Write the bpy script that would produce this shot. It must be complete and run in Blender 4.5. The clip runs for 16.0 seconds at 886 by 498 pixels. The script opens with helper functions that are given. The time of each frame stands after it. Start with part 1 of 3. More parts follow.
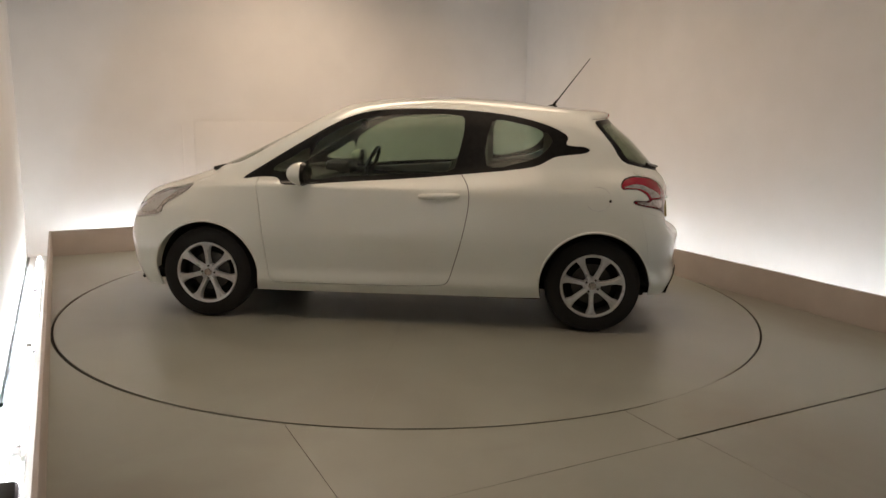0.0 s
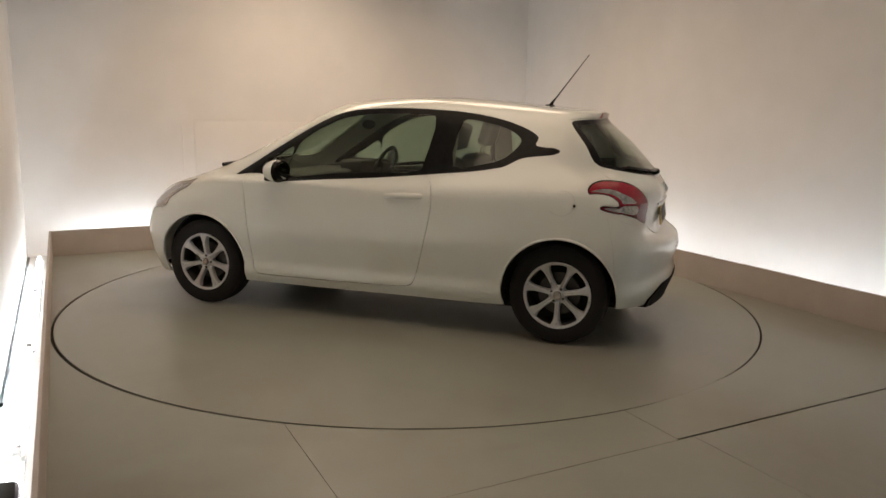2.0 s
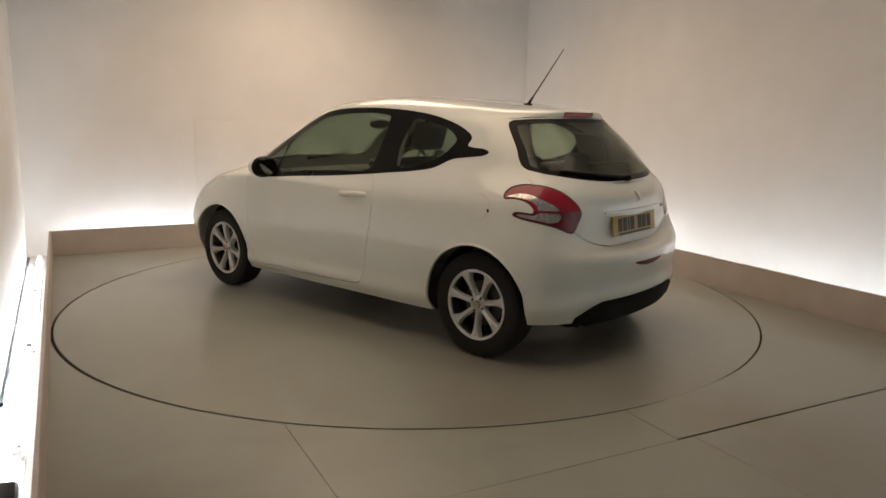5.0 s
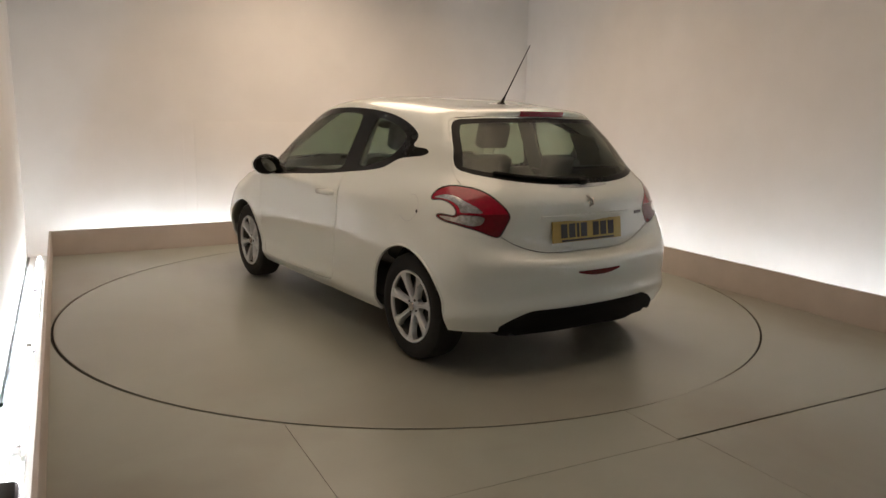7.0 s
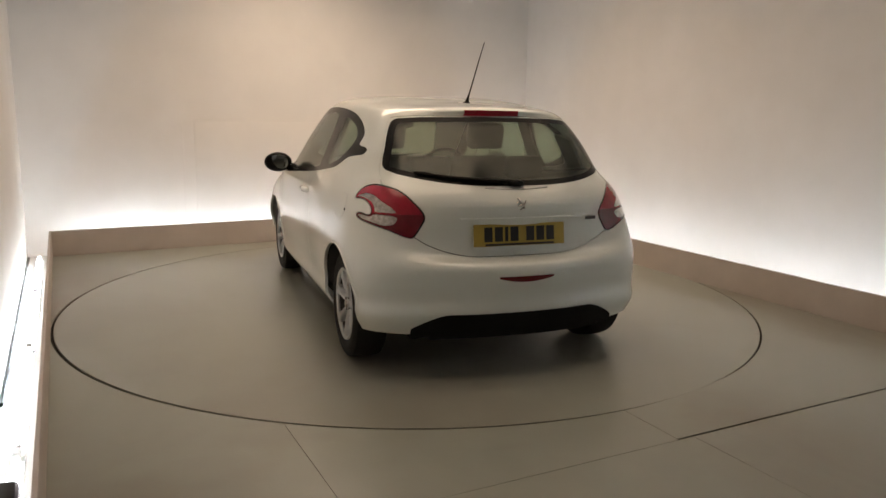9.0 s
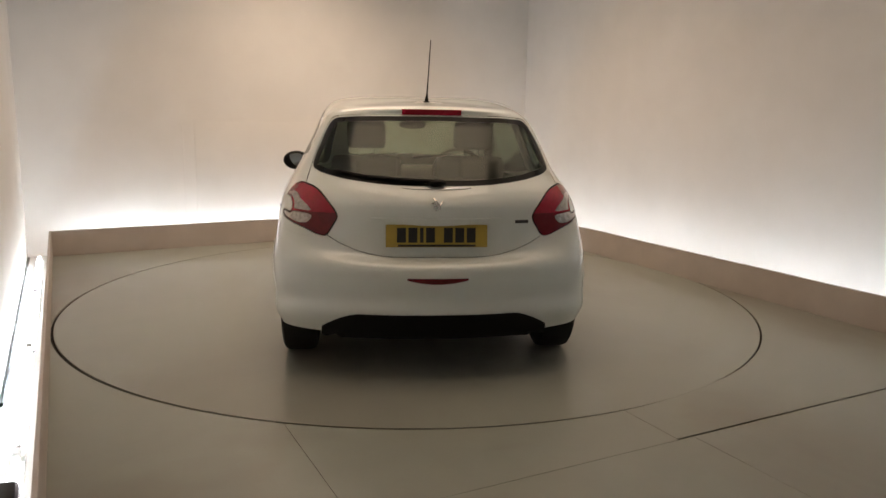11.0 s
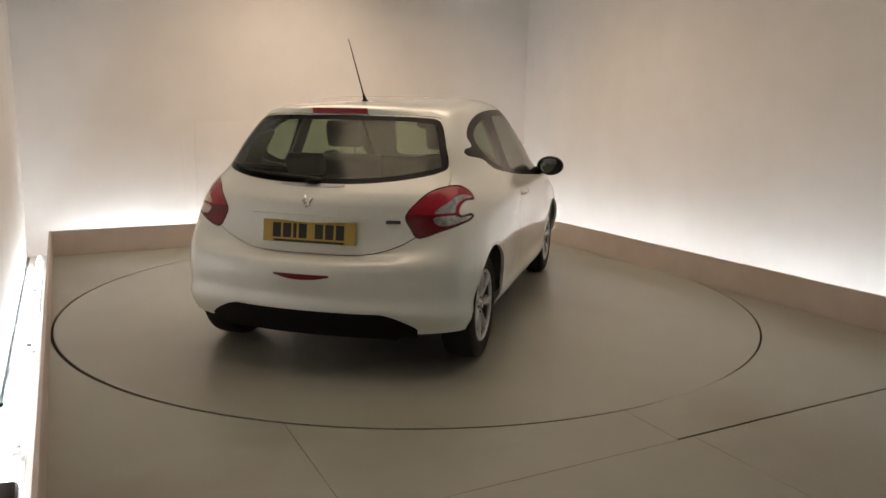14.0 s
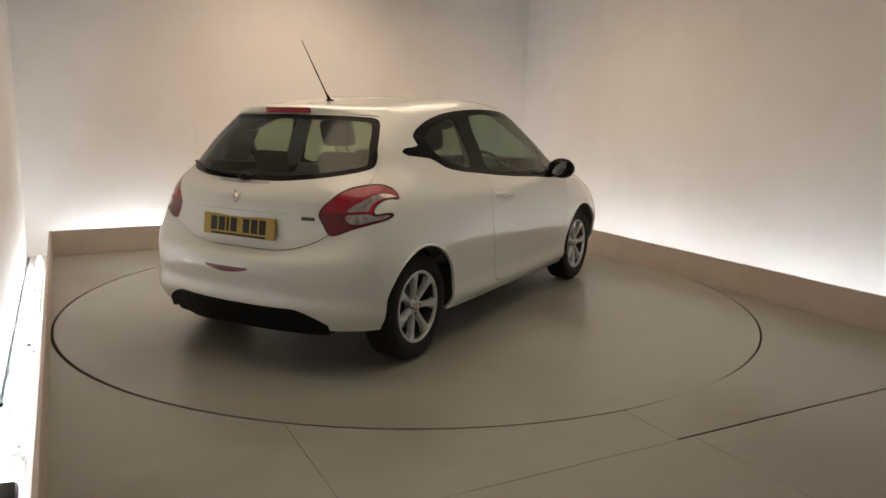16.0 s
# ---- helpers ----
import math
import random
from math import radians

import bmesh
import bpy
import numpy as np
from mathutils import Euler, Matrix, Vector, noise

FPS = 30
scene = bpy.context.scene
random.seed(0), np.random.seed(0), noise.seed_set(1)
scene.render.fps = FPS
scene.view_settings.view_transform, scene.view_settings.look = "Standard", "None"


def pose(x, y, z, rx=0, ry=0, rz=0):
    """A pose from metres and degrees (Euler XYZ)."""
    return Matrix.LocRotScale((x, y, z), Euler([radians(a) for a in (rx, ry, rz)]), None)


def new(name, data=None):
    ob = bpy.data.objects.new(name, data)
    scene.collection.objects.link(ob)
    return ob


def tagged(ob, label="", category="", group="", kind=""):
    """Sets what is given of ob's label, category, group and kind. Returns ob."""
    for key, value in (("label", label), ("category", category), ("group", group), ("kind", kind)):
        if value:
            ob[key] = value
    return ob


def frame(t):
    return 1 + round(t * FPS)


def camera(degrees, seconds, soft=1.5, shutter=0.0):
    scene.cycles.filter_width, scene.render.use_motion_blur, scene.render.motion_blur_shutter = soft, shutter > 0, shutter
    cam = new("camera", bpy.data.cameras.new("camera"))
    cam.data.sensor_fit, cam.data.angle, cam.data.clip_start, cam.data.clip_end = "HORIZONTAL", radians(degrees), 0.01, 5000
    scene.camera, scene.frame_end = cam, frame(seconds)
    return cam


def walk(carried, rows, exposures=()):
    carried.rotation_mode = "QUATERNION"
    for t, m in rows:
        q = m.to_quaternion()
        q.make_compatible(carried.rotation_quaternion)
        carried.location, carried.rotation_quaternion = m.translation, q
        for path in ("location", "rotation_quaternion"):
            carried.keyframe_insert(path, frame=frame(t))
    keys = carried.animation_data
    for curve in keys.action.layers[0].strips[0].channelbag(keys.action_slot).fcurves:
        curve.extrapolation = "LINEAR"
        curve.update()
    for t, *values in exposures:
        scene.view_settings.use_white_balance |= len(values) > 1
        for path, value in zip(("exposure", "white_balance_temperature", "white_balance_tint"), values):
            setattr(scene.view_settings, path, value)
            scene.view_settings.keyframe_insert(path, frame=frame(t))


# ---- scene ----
from mathutils.bvhtree import BVHTree
from mathutils.interpolate import poly_3d_calc

# Lens and standing camera. The room is turned 25 degrees about z; x, y, z in metres, the turntable's centre is the origin.
cam = camera(61.76, 16.0, soft=1.5)
EYE = Vector((0.0, -5.539, 1.3697))
CAMERA_POSE = Matrix.Translation(EYE) @ pose(0, 0, 0, 79.685, 0, -2.2747) @ pose(0, 0, 0, 0, 0, 0.9753)
walk(cam, [(0.0, CAMERA_POSE), (16.0, CAMERA_POSE)])
scene.view_settings.exposure = 0.0

# ---- light ----
world = bpy.data.worlds.new("studio_world")
world.use_nodes = True
world.node_tree.nodes["Background"].inputs[0].default_value = (0.9, 0.8, 0.7, 1)
world.node_tree.nodes["Background"].inputs[1].default_value = 0.02
scene.world = world


def area_lamp(name, x, y, z, sx, power, colour, spread=180):
    data = bpy.data.lights.new(name, "AREA")
    data.shape, data.size, data.energy, data.color = "DISK", sx, power, colour
    data.spread = radians(spread)
    ob = new(name, data)
    ob.matrix_world = ROOM @ pose(x, y, z)
    return ob


ROOM = pose(0, 0, 0, 0, 0, 25)          # room axes: u along the back wall, v towards it
WARM = (1.0, 0.75, 0.54)
CEIL = 3.3
LEFT_WALL, RIGHT_WALL, BACK_WALL, FRONT_WALL = -2.69, 2.98, 3.08, -7.2
for u, v, size, watts, spread in ((-0.15, 1.6, 1.9, 36, 144), (1.4, 0.75, 1.6, 14.5, 144), (-0.8, -1.45, 2.5, 22.5, 165), (1.2, -1.5, 2.0, 7.5, 165)):
    area_lamp("ceiling_lamp", u, v, CEIL - 0.08, size, watts, WARM, spread)


# ---- materials ----
def material(name, colour, rough=0.5, metal=0.0, coat=0.0, vary=0.0, scale=8.0, bump=0.0, bump_scale=200.0, stain=0.0, stain_colour=None):
    m = bpy.data.materials.new(name)
    m.use_nodes = True
    nt = m.node_tree
    b = nt.nodes["Principled BSDF"]
    b.inputs["Base Color"].default_value = (*colour, 1)
    b.inputs["Roughness"].default_value = rough
    b.inputs["Metallic"].default_value = metal
    b.inputs["Coat Weight"].default_value = coat
    b.inputs["Coat Roughness"].default_value = 0.06
    co = nt.nodes.new("ShaderNodeTexCoord")
    if vary > 0:
        n = nt.nodes.new("ShaderNodeTexNoise")
        n.inputs["Scale"].default_value, n.inputs["Detail"].default_value = scale, 6
        nt.links.new(co.outputs["Object"], n.inputs["Vector"])
        r = nt.nodes.new("ShaderNodeMapRange")
        r.inputs["From Min"].default_value, r.inputs["From Max"].default_value = 0.3, 0.7
        r.inputs["To Min"].default_value, r.inputs["To Max"].default_value = 1 - vary, 1 + vary
        nt.links.new(n.outputs["Fac"], r.inputs["Value"])
        mix = nt.nodes.new("ShaderNodeVectorMath")
        mix.operation = "SCALE"
        mix.inputs[0].default_value = colour
        nt.links.new(r.outputs[0], mix.inputs["Scale"])
        out = mix.outputs[0]
        if stain > 0:
            n2 = nt.nodes.new("ShaderNodeTexNoise")
            n2.inputs["Scale"].default_value, n2.inputs["Detail"].default_value = scale * 0.22, 4
            n2.inputs["Distortion"].default_value = 0.6
            nt.links.new(co.outputs["Object"], n2.inputs["Vector"])
            r2 = nt.nodes.new("ShaderNodeMapRange")
            r2.inputs["From Min"].default_value, r2.inputs["From Max"].default_value = 0.46, 0.70
            r2.inputs["To Max"].default_value = stain
            nt.links.new(n2.outputs["Fac"], r2.inputs["Value"])
            mx = nt.nodes.new("ShaderNodeMix")
            mx.data_type = "RGBA"
            nt.links.new(r2.outputs[0], mx.inputs["Factor"])
            nt.links.new(out, mx.inputs["A"])
            mx.inputs["B"].default_value = (*(stain_colour or colour), 1)
            out = mx.outputs["Result"]
        nt.links.new(out, b.inputs["Base Color"])
        r3 = nt.nodes.new("ShaderNodeMapRange")
        r3.inputs["To Min"].default_value, r3.inputs["To Max"].default_value = max(0, rough - 0.08), min(1, rough + 0.08)
        nt.links.new(n.outputs["Fac"], r3.inputs["Value"])
        nt.links.new(r3.outputs[0], b.inputs["Roughness"])
    if bump > 0:
        n = nt.nodes.new("ShaderNodeTexNoise")
        n.inputs["Scale"].default_value, n.inputs["Detail"].default_value = bump_scale, 3
        nt.links.new(co.outputs["Object"], n.inputs["Vector"])
        bp = nt.nodes.new("ShaderNodeBump")
        bp.inputs["Strength"].default_value, bp.inputs["Distance"].default_value = bump, 0.002
        nt.links.new(n.outputs["Fac"], bp.inputs["Height"])
        nt.links.new(bp.outputs[0], b.inputs["Normal"])
    return m


def glowing(name, colour, strength):
    m = bpy.data.materials.new(name)
    m.use_nodes = True
    b = m.node_tree.nodes["Principled BSDF"]
    b.inputs["Base Color"].default_value = (*colour, 1)
    b.inputs["Emission Color"].default_value = (*colour, 1)
    b.inputs["Emission Strength"].default_value = strength
    return m


def glass(name, tint, gloss=1.0):
    m = bpy.data.materials.new(name)
    m.use_nodes = True
    nt = m.node_tree
    nt.nodes.remove(nt.nodes["Principled BSDF"])
    tr, gl = nt.nodes.new("ShaderNodeBsdfTransparent"), nt.nodes.new("ShaderNodeBsdfGlossy")
    tr.inputs[0].default_value = (*tint, 1)
    gl.inputs["Roughness"].default_value = 0.11
    lw, mix = nt.nodes.new("ShaderNodeLayerWeight"), nt.nodes.new("ShaderNodeMixShader")
    lw.inputs["Blend"].default_value = 0.5
    pw, ad = nt.nodes.new("ShaderNodeMath"), nt.nodes.new("ShaderNodeMath")
    pw.operation, ad.operation = "POWER", "MULTIPLY_ADD"
    pw.inputs[1].default_value = 5.0
    ad.inputs[1].default_value, ad.inputs[2].default_value = 0.85, 0.035 * gloss
    nt.links.new(lw.outputs["Facing"], pw.inputs[0])
    nt.links.new(pw.outputs[0], ad.inputs[0])
    nt.links.new(ad.outputs[0], mix.inputs[0])
    nt.links.new(tr.outputs[0], mix.inputs[1])
    nt.links.new(gl.outputs[0], mix.inputs[2])
    nt.links.new(mix.outputs[0], nt.nodes["Material Output"].inputs[0])
    return m


WALL_PAINT = material("wall_paint", (0.78, 0.75, 0.72), 0.75, vary=0.03, scale=2.5, stain=0.12, stain_colour=(0.62, 0.57, 0.53), bump=0.15, bump_scale=120)
# Grey of the unseen front wall, set by the light it throws back.
FRONT_PAINT = material("front_wall_paint", (0.42, 0.40, 0.37), 0.8, vary=0.1, scale=2)
KERB_PAINT = material("kerb_paint", (0.50, 0.44, 0.395), 0.6, vary=0.06, scale=5, bump=0.1, bump_scale=80)
FLOOR_PAINT = material("floor_paint", (0.295, 0.303, 0.258), 0.34, vary=0.05, scale=3, bump=0.08, bump_scale=60, stain=0.75, stain_colour=(0.20, 0.165, 0.125))
DISC_PAINT = material("turntable_paint", (0.295, 0.303, 0.258), 0.32, vary=0.05, scale=3, bump=0.08, bump_scale=60, stain=0.45, stain_colour=(0.2, 0.17, 0.14))
GAP = material("dark_gap", (0.02, 0.018, 0.015), 0.9)
TUBE = glowing("tube_light", (0.81, 0.91, 1.0), 36.0)
BATTEN = material("white_batten", (0.8, 0.8, 0.78), 0.5)
PAINT = material("white_car_paint", (0.765, 0.80, 0.755), 0.28, coat=1.0, bump=0.012, bump_scale=25)
BLACK = material("black_trim", (0.009, 0.009, 0.009), 0.22, vary=0.2, scale=30)
BLACK.node_tree.nodes["Principled BSDF"].inputs["Specular IOR Level"].default_value = 0.12
PLASTIC = material("rough_black_plastic", (0.006, 0.006, 0.006), 0.8, vary=0.2, scale=40, bump=0.3, bump_scale=400)
PLASTIC.node_tree.nodes["Principled BSDF"].inputs["Specular IOR Level"].default_value = 0.2


# ---- mesh helpers ----
def mesh_object(name, bm, mat, parent=None, label="", smooth=None):
    me = bpy.data.meshes.new(name)
    bmesh.ops.recalc_face_normals(bm, faces=bm.faces)
    bm.to_mesh(me)
    bm.free()
    me.materials.append(mat)
    if smooth is not None:
        me.polygons.foreach_set("use_smooth", [True] * len(me.polygons))
        me.set_sharp_from_angle(angle=radians(smooth))
    ob = new(name, me)
    if parent:
        ob.parent = parent
    if label:
        ob["label"] = label
    return ob


def part(name, bm, mat, parent, label="", smooth=35):
    return mesh_object(name, bm, mat, parent, label, smooth)


def box(bm, x0, y0, z0, x1, y1, z1, bevel=0.0):
    r = bmesh.ops.create_cube(bm, size=1)
    bmesh.ops.transform(bm, verts=r["verts"], matrix=Matrix.Translation(((x0 + x1) / 2, (y0 + y1) / 2, (z0 + z1) / 2)) @ Matrix.Diagonal((x1 - x0, y1 - y0, z1 - z0, 1)))
    if bevel:
        es = list({e for v in r["verts"] for e in v.link_edges})
        bmesh.ops.bevel(bm, geom=es, offset=bevel, segments=3, affect="EDGES", profile=0.6)
    return bm


def plain_box(name, x0, y0, z0, x1, y1, z1, mat, m=None, bevel=0.0):
    ob = mesh_object(name, box(bmesh.new(), x0, y0, z0, x1, y1, z1, bevel), mat)
    if m is not None:
        ob.matrix_world = m
    return ob


def slab(points, z0, z1):
    """A flat plate from a plan outline."""
    bm = bmesh.new()
    f = bm.faces.new([bm.verts.new((x, y, z1)) for x, y in points])
    r = bmesh.ops.extrude_face_region(bm, geom=[f])
    bmesh.ops.translate(bm, vec=(0, 0, z0 - z1), verts=[v for v in r["geom"] if isinstance(v, bmesh.types.BMVert)])
    return bm


# ---- room ----
DISC_R = 2.455
KERB_H, KERB_T = 0.235, 0.018


def structure(ob):
    return tagged(ob, kind="structure")


T = 0.15
LEFT_KERB = -2.47
structure(plain_box("wall_left", LEFT_WALL - T, FRONT_WALL - T, -0.1, LEFT_WALL, BACK_WALL + T, CEIL, WALL_PAINT, ROOM))
structure(plain_box("wall_right", RIGHT_WALL, FRONT_WALL - T, -0.1, RIGHT_WALL + T, BACK_WALL + T, CEIL, WALL_PAINT, ROOM))
structure(plain_box("wall_back", LEFT_WALL, BACK_WALL, -0.1, RIGHT_WALL, BACK_WALL + T, CEIL, WALL_PAINT, ROOM))
# Front wall is out of view, added to close the room and bounce light.
structure(plain_box("wall_front", LEFT_WALL, FRONT_WALL - T, -0.1, RIGHT_WALL, FRONT_WALL, CEIL, FRONT_PAINT, ROOM))
structure(plain_box("ceiling", LEFT_WALL - T, FRONT_WALL - T, CEIL, RIGHT_WALL + T, BACK_WALL + T, CEIL + 0.1, WALL_PAINT, ROOM))
structure(plain_box("floor_base", LEFT_WALL - T, FRONT_WALL - T, -0.2, RIGHT_WALL + T, BACK_WALL + T, -0.06, BATTEN, ROOM))
RIGHT_KERB = lambda v: 2.435 + 0.005 * v
BACK_KERB = lambda u: 2.80 + 0.040 * u


def kerb_board(name, a, b, out, label):
    """A thin upright board from a to b in room plan; out: the way its back faces."""
    bm = slab([a, b, (b[0] + out[0] * KERB_T, b[1] + out[1] * KERB_T), (a[0] + out[0] * KERB_T, a[1] + out[1] * KERB_T)], -0.06, KERB_H)
    bmesh.ops.bevel(bm, geom=[e for e in bm.edges], offset=0.002, segments=1, affect="EDGES")
    ob = mesh_object(name, bm, KERB_PAINT)
    ob.matrix_world = ROOM
    return tagged(ob, label, "kerb board", "low boards round the platform")


BL, BR = (LEFT_KERB, BACK_KERB(LEFT_KERB)), (2.45, BACK_KERB(2.45))
kerb_board("kerb_board", (LEFT_KERB, -4.6), (BL[0], BL[1] + KERB_T), (-1, 0), "low painted upright board along the side of the platform")
kerb_board("kerb_board", BL, BR, (0, 1), "low beige painted upright board along the platform's back")
kerb_board("kerb_board", (RIGHT_KERB(-4.6), -4.6), (BR[0], BR[1] + KERB_T), (1, 0), "low beige painted upright board beside the turntable")

floor = structure(plain_box("floor", LEFT_KERB - 0.002, FRONT_WALL, -0.06, 2.465, 2.70, -0.012, GAP, ROOM))
floor["label"] = "grey-beige painted floor of large sheets round a turntable"
SEAM = 0.0014
WIDE = 0.006
RING = DISC_R + 0.013


def arc(a0, a1, r, n):
    return [(r * math.cos(radians(a0 + (a1 - a0) * i / n)), r * math.sin(radians(a0 + (a1 - a0) * i / n))) for i in range(n + 1)]


def gap_at(a):
    """The joint round the turntable, worn wider towards the side wall and nearly closed at one place."""
    wide = max(0.0, math.cos(radians(a - 190))) + 0.6 * max(0.0, math.cos(radians(a - 330))) ** 3
    return max(0.0008, 0.007 + 0.013 * wide - 0.012 * math.exp(-((a - 282) / 9) ** 2))


def hole(a0, a1, n):
    """The edge of the floor round the turntable."""
    out = []
    for i in range(n + 1):
        a = a0 + (a1 - a0) * i / n
        r = DISC_R + gap_at(a)
        out.append((r * math.cos(radians(a)), r * math.sin(radians(a))))
    return out


def floor_plate(points):
    return part("floor_sheet", slab(points, -0.012, 0.0), FLOOR_PAINT, floor, smooth=None)


UA, UB, UB_FRONT, VC = -1.533, -0.04, 0.044, -2.82
EDGE = 0.020


def angle_at(u):
    return 360 - math.degrees(math.acos(u / RING))


floor_plate([(LEFT_KERB, 0.0), *hole(181, angle_at(UA - SEAM), 40), (UA - SEAM, VC + SEAM), (LEFT_KERB, VC + SEAM)])
floor_plate([*hole(angle_at(UA + SEAM), angle_at(UB - SEAM), 40), (UB - SEAM, VC + SEAM), (UA + SEAM, VC + SEAM)])
floor_plate([*hole(angle_at(UB + SEAM), 347, 60), (RIGHT_KERB(0) - EDGE, -0.57), (RIGHT_KERB(VC) - EDGE, VC + 2 * WIDE), (UB + SEAM, VC + 2 * WIDE)])
floor_plate([(RIGHT_KERB(0.4) - EDGE, 0.61), *hole(14, 179, 120), (LEFT_KERB, 0.003), (BL[0], BL[1] - EDGE), (RIGHT_KERB(BR[1]) - EDGE, BR[1] - EDGE)])
for u0, u1 in ((LEFT_KERB, UA), (UA, UB_FRONT), (UB_FRONT, 1.45), (1.45, 2.44 - EDGE)):
    floor_plate([(u0 + SEAM, VC - SEAM), (u1 - SEAM, VC - SEAM), (u1 - SEAM, -4.3 + SEAM), (u0 + SEAM, -4.3 + SEAM)])
    floor_plate([(u0 + SEAM, -4.3 - SEAM), (u1 - SEAM, -4.3 - SEAM), (u1 - SEAM, FRONT_WALL), (u0 + SEAM, FRONT_WALL)])

turntable = tagged(new("turntable"), "round grey-beige painted turntable flush with the floor", "turntable")
for a0 in (90, 270):
    wedge = [(x, max(y, 0.0003)) for x, y in arc(0, 180, DISC_R, 120)]
    plate_m = Matrix.Rotation(radians(a0 + 2), 4, "Z")
    bm = slab(wedge, -0.011, 0.0)
    bmesh.ops.transform(bm, verts=bm.verts, matrix=plate_m)
    part("turntable_sheet", bm, DISC_PAINT, turntable, smooth=None)


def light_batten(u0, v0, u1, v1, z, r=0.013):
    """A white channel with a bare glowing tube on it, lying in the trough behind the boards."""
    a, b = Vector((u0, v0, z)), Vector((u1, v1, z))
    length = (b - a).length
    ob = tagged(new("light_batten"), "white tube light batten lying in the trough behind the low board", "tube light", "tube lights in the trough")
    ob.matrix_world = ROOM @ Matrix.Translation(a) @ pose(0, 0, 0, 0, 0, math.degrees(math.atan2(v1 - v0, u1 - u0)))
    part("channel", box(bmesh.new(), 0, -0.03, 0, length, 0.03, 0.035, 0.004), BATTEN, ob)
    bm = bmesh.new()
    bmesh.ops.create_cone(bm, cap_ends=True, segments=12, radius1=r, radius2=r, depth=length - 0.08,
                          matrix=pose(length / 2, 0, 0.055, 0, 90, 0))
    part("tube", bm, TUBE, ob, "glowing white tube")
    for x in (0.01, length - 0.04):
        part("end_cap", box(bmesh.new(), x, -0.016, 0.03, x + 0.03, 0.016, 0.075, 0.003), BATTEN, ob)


TROUGH = -0.06
for i in range(5):
    light_batten(-2.58, 2.70 - 1.5 * i, -2.58, 2.70 - 1.5 * i - 1.46, TROUGH)
for i in range(3):
    u = -2.35 + 1.62 * i
    light_batten(u, BACK_KERB(u) + 0.15, u + 1.55, BACK_KERB(u + 1.55) + 0.15, TROUGH)
# Battens from the fourth on are unseen, added to light the car's bumper.
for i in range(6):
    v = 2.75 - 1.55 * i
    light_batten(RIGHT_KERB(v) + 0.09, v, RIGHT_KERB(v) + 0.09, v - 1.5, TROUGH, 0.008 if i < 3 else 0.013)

# ---- car ----
# Car axes: x forwards from midway between the axles, y to its left, z up.
car = tagged(new("car"), "white three-door hatchback parked on the turntable", "car")


def spline(p, per):
    """Centripetal Catmull-Rom curves through rows of points p (n, ..., 3), with its ends given extra rows already."""
    out = []
    for i in range(1, len(p) - 2):
        p0, p1, p2, p3 = p[i - 1], p[i], p[i + 1], p[i + 2]

        def step(a, b):
            return np.maximum(np.linalg.norm(b - a, axis=-1, keepdims=True), 1e-4) ** 0.5
        t1 = step(p0, p1)
        t2 = t1 + step(p1, p2)
        t3 = t2 + step(p2, p3)
        for k in range(per):
            t = t1 + (t2 - t1) * k / per
            a1 = (t1 - t) / t1 * p0 + t / t1 * p1
            a2 = (t2 - t) / (t2 - t1) * p1 + (t - t1) / (t2 - t1) * p2
            a3 = (t3 - t) / (t3 - t2) * p2 + (t - t2) / (t3 - t2) * p3
            b1 = (t2 - t) / t2 * a1 + t / t2 * a2
            b2 = (t3 - t) / (t3 - t1) * a2 + (t - t1) / (t3 - t1) * a3
            out.append((t2 - t) / (t2 - t1) * b1 + (t - t1) / (t2 - t1) * b2)
    out.append(p[-2])
    return np.array(out)


RINGS = []


def ring(*points):
    """One level line of the bodywork, from the nose round the side to the tail."""
    RINGS.append(np.array(points, float))


# lower edge, sill, bumper bulge, bumper shelf, tailgate foot, shoulder
ring((1.915, 0, .20), (1.86, .45, .20), (1.68, .74, .20), (.9, .80, .20), (-.2, .805, .205), (-1.0, .81, .215), (-1.655, .785, .255), (-1.805, .42, .240), (-1.85, 0, .240))
ring((1.975, 0, .33), (1.91, .48, .33), (1.71, .79, .33), (.9, .846, .272), (-.2, .848, .275), (-1.0, .856, .292), (-1.678, .811, .335), (-1.853, .42, .350), (-1.900, 0, .355))
ring((1.988, 0, .42), (1.918, .49, .42), (1.716, .806, .41), (.9, .846, .365), (-.2, .845, .365), (-1.0, .860, .385), (-1.672, .806, .42), (-1.847, .42, .435), (-1.897, 0, .445))
ring((2.0, 0, .52), (1.925, .50, .52), (1.72, .82, .50), (.9, .861, .475), (-.2, .860, .475), (-1.0, .874, .49), (-1.675, .808, .50), (-1.857, .42, .535), (-1.918, 0, .545))
ring((1.995, 0, .64), (1.905, .50, .64), (1.69, .81, .62), (.9, .870, .585), (-.2, .872, .585), (-1.0, .884, .60), (-1.675, .800, .62), (-1.852, .42, .612), (-1.905, 0, .612))
ring((1.965, 0, .72), (1.865, .50, .72), (1.63, .79, .73), (.9, .864, .73), (-.2, .868, .73), (-1.0, .877, .73), (-1.655, .770, .735), (-1.770, .42, .668), (-1.790, 0, .650))
ring((1.93, 0, .79), (1.80, .48, .80), (1.54, .72, .835), (.9, .850, .87), (-.2, .863, .86), (-1.0, .866, .87), (-1.60, .735, .90), (-1.772, .40, .90), (-1.818, 0, .90))
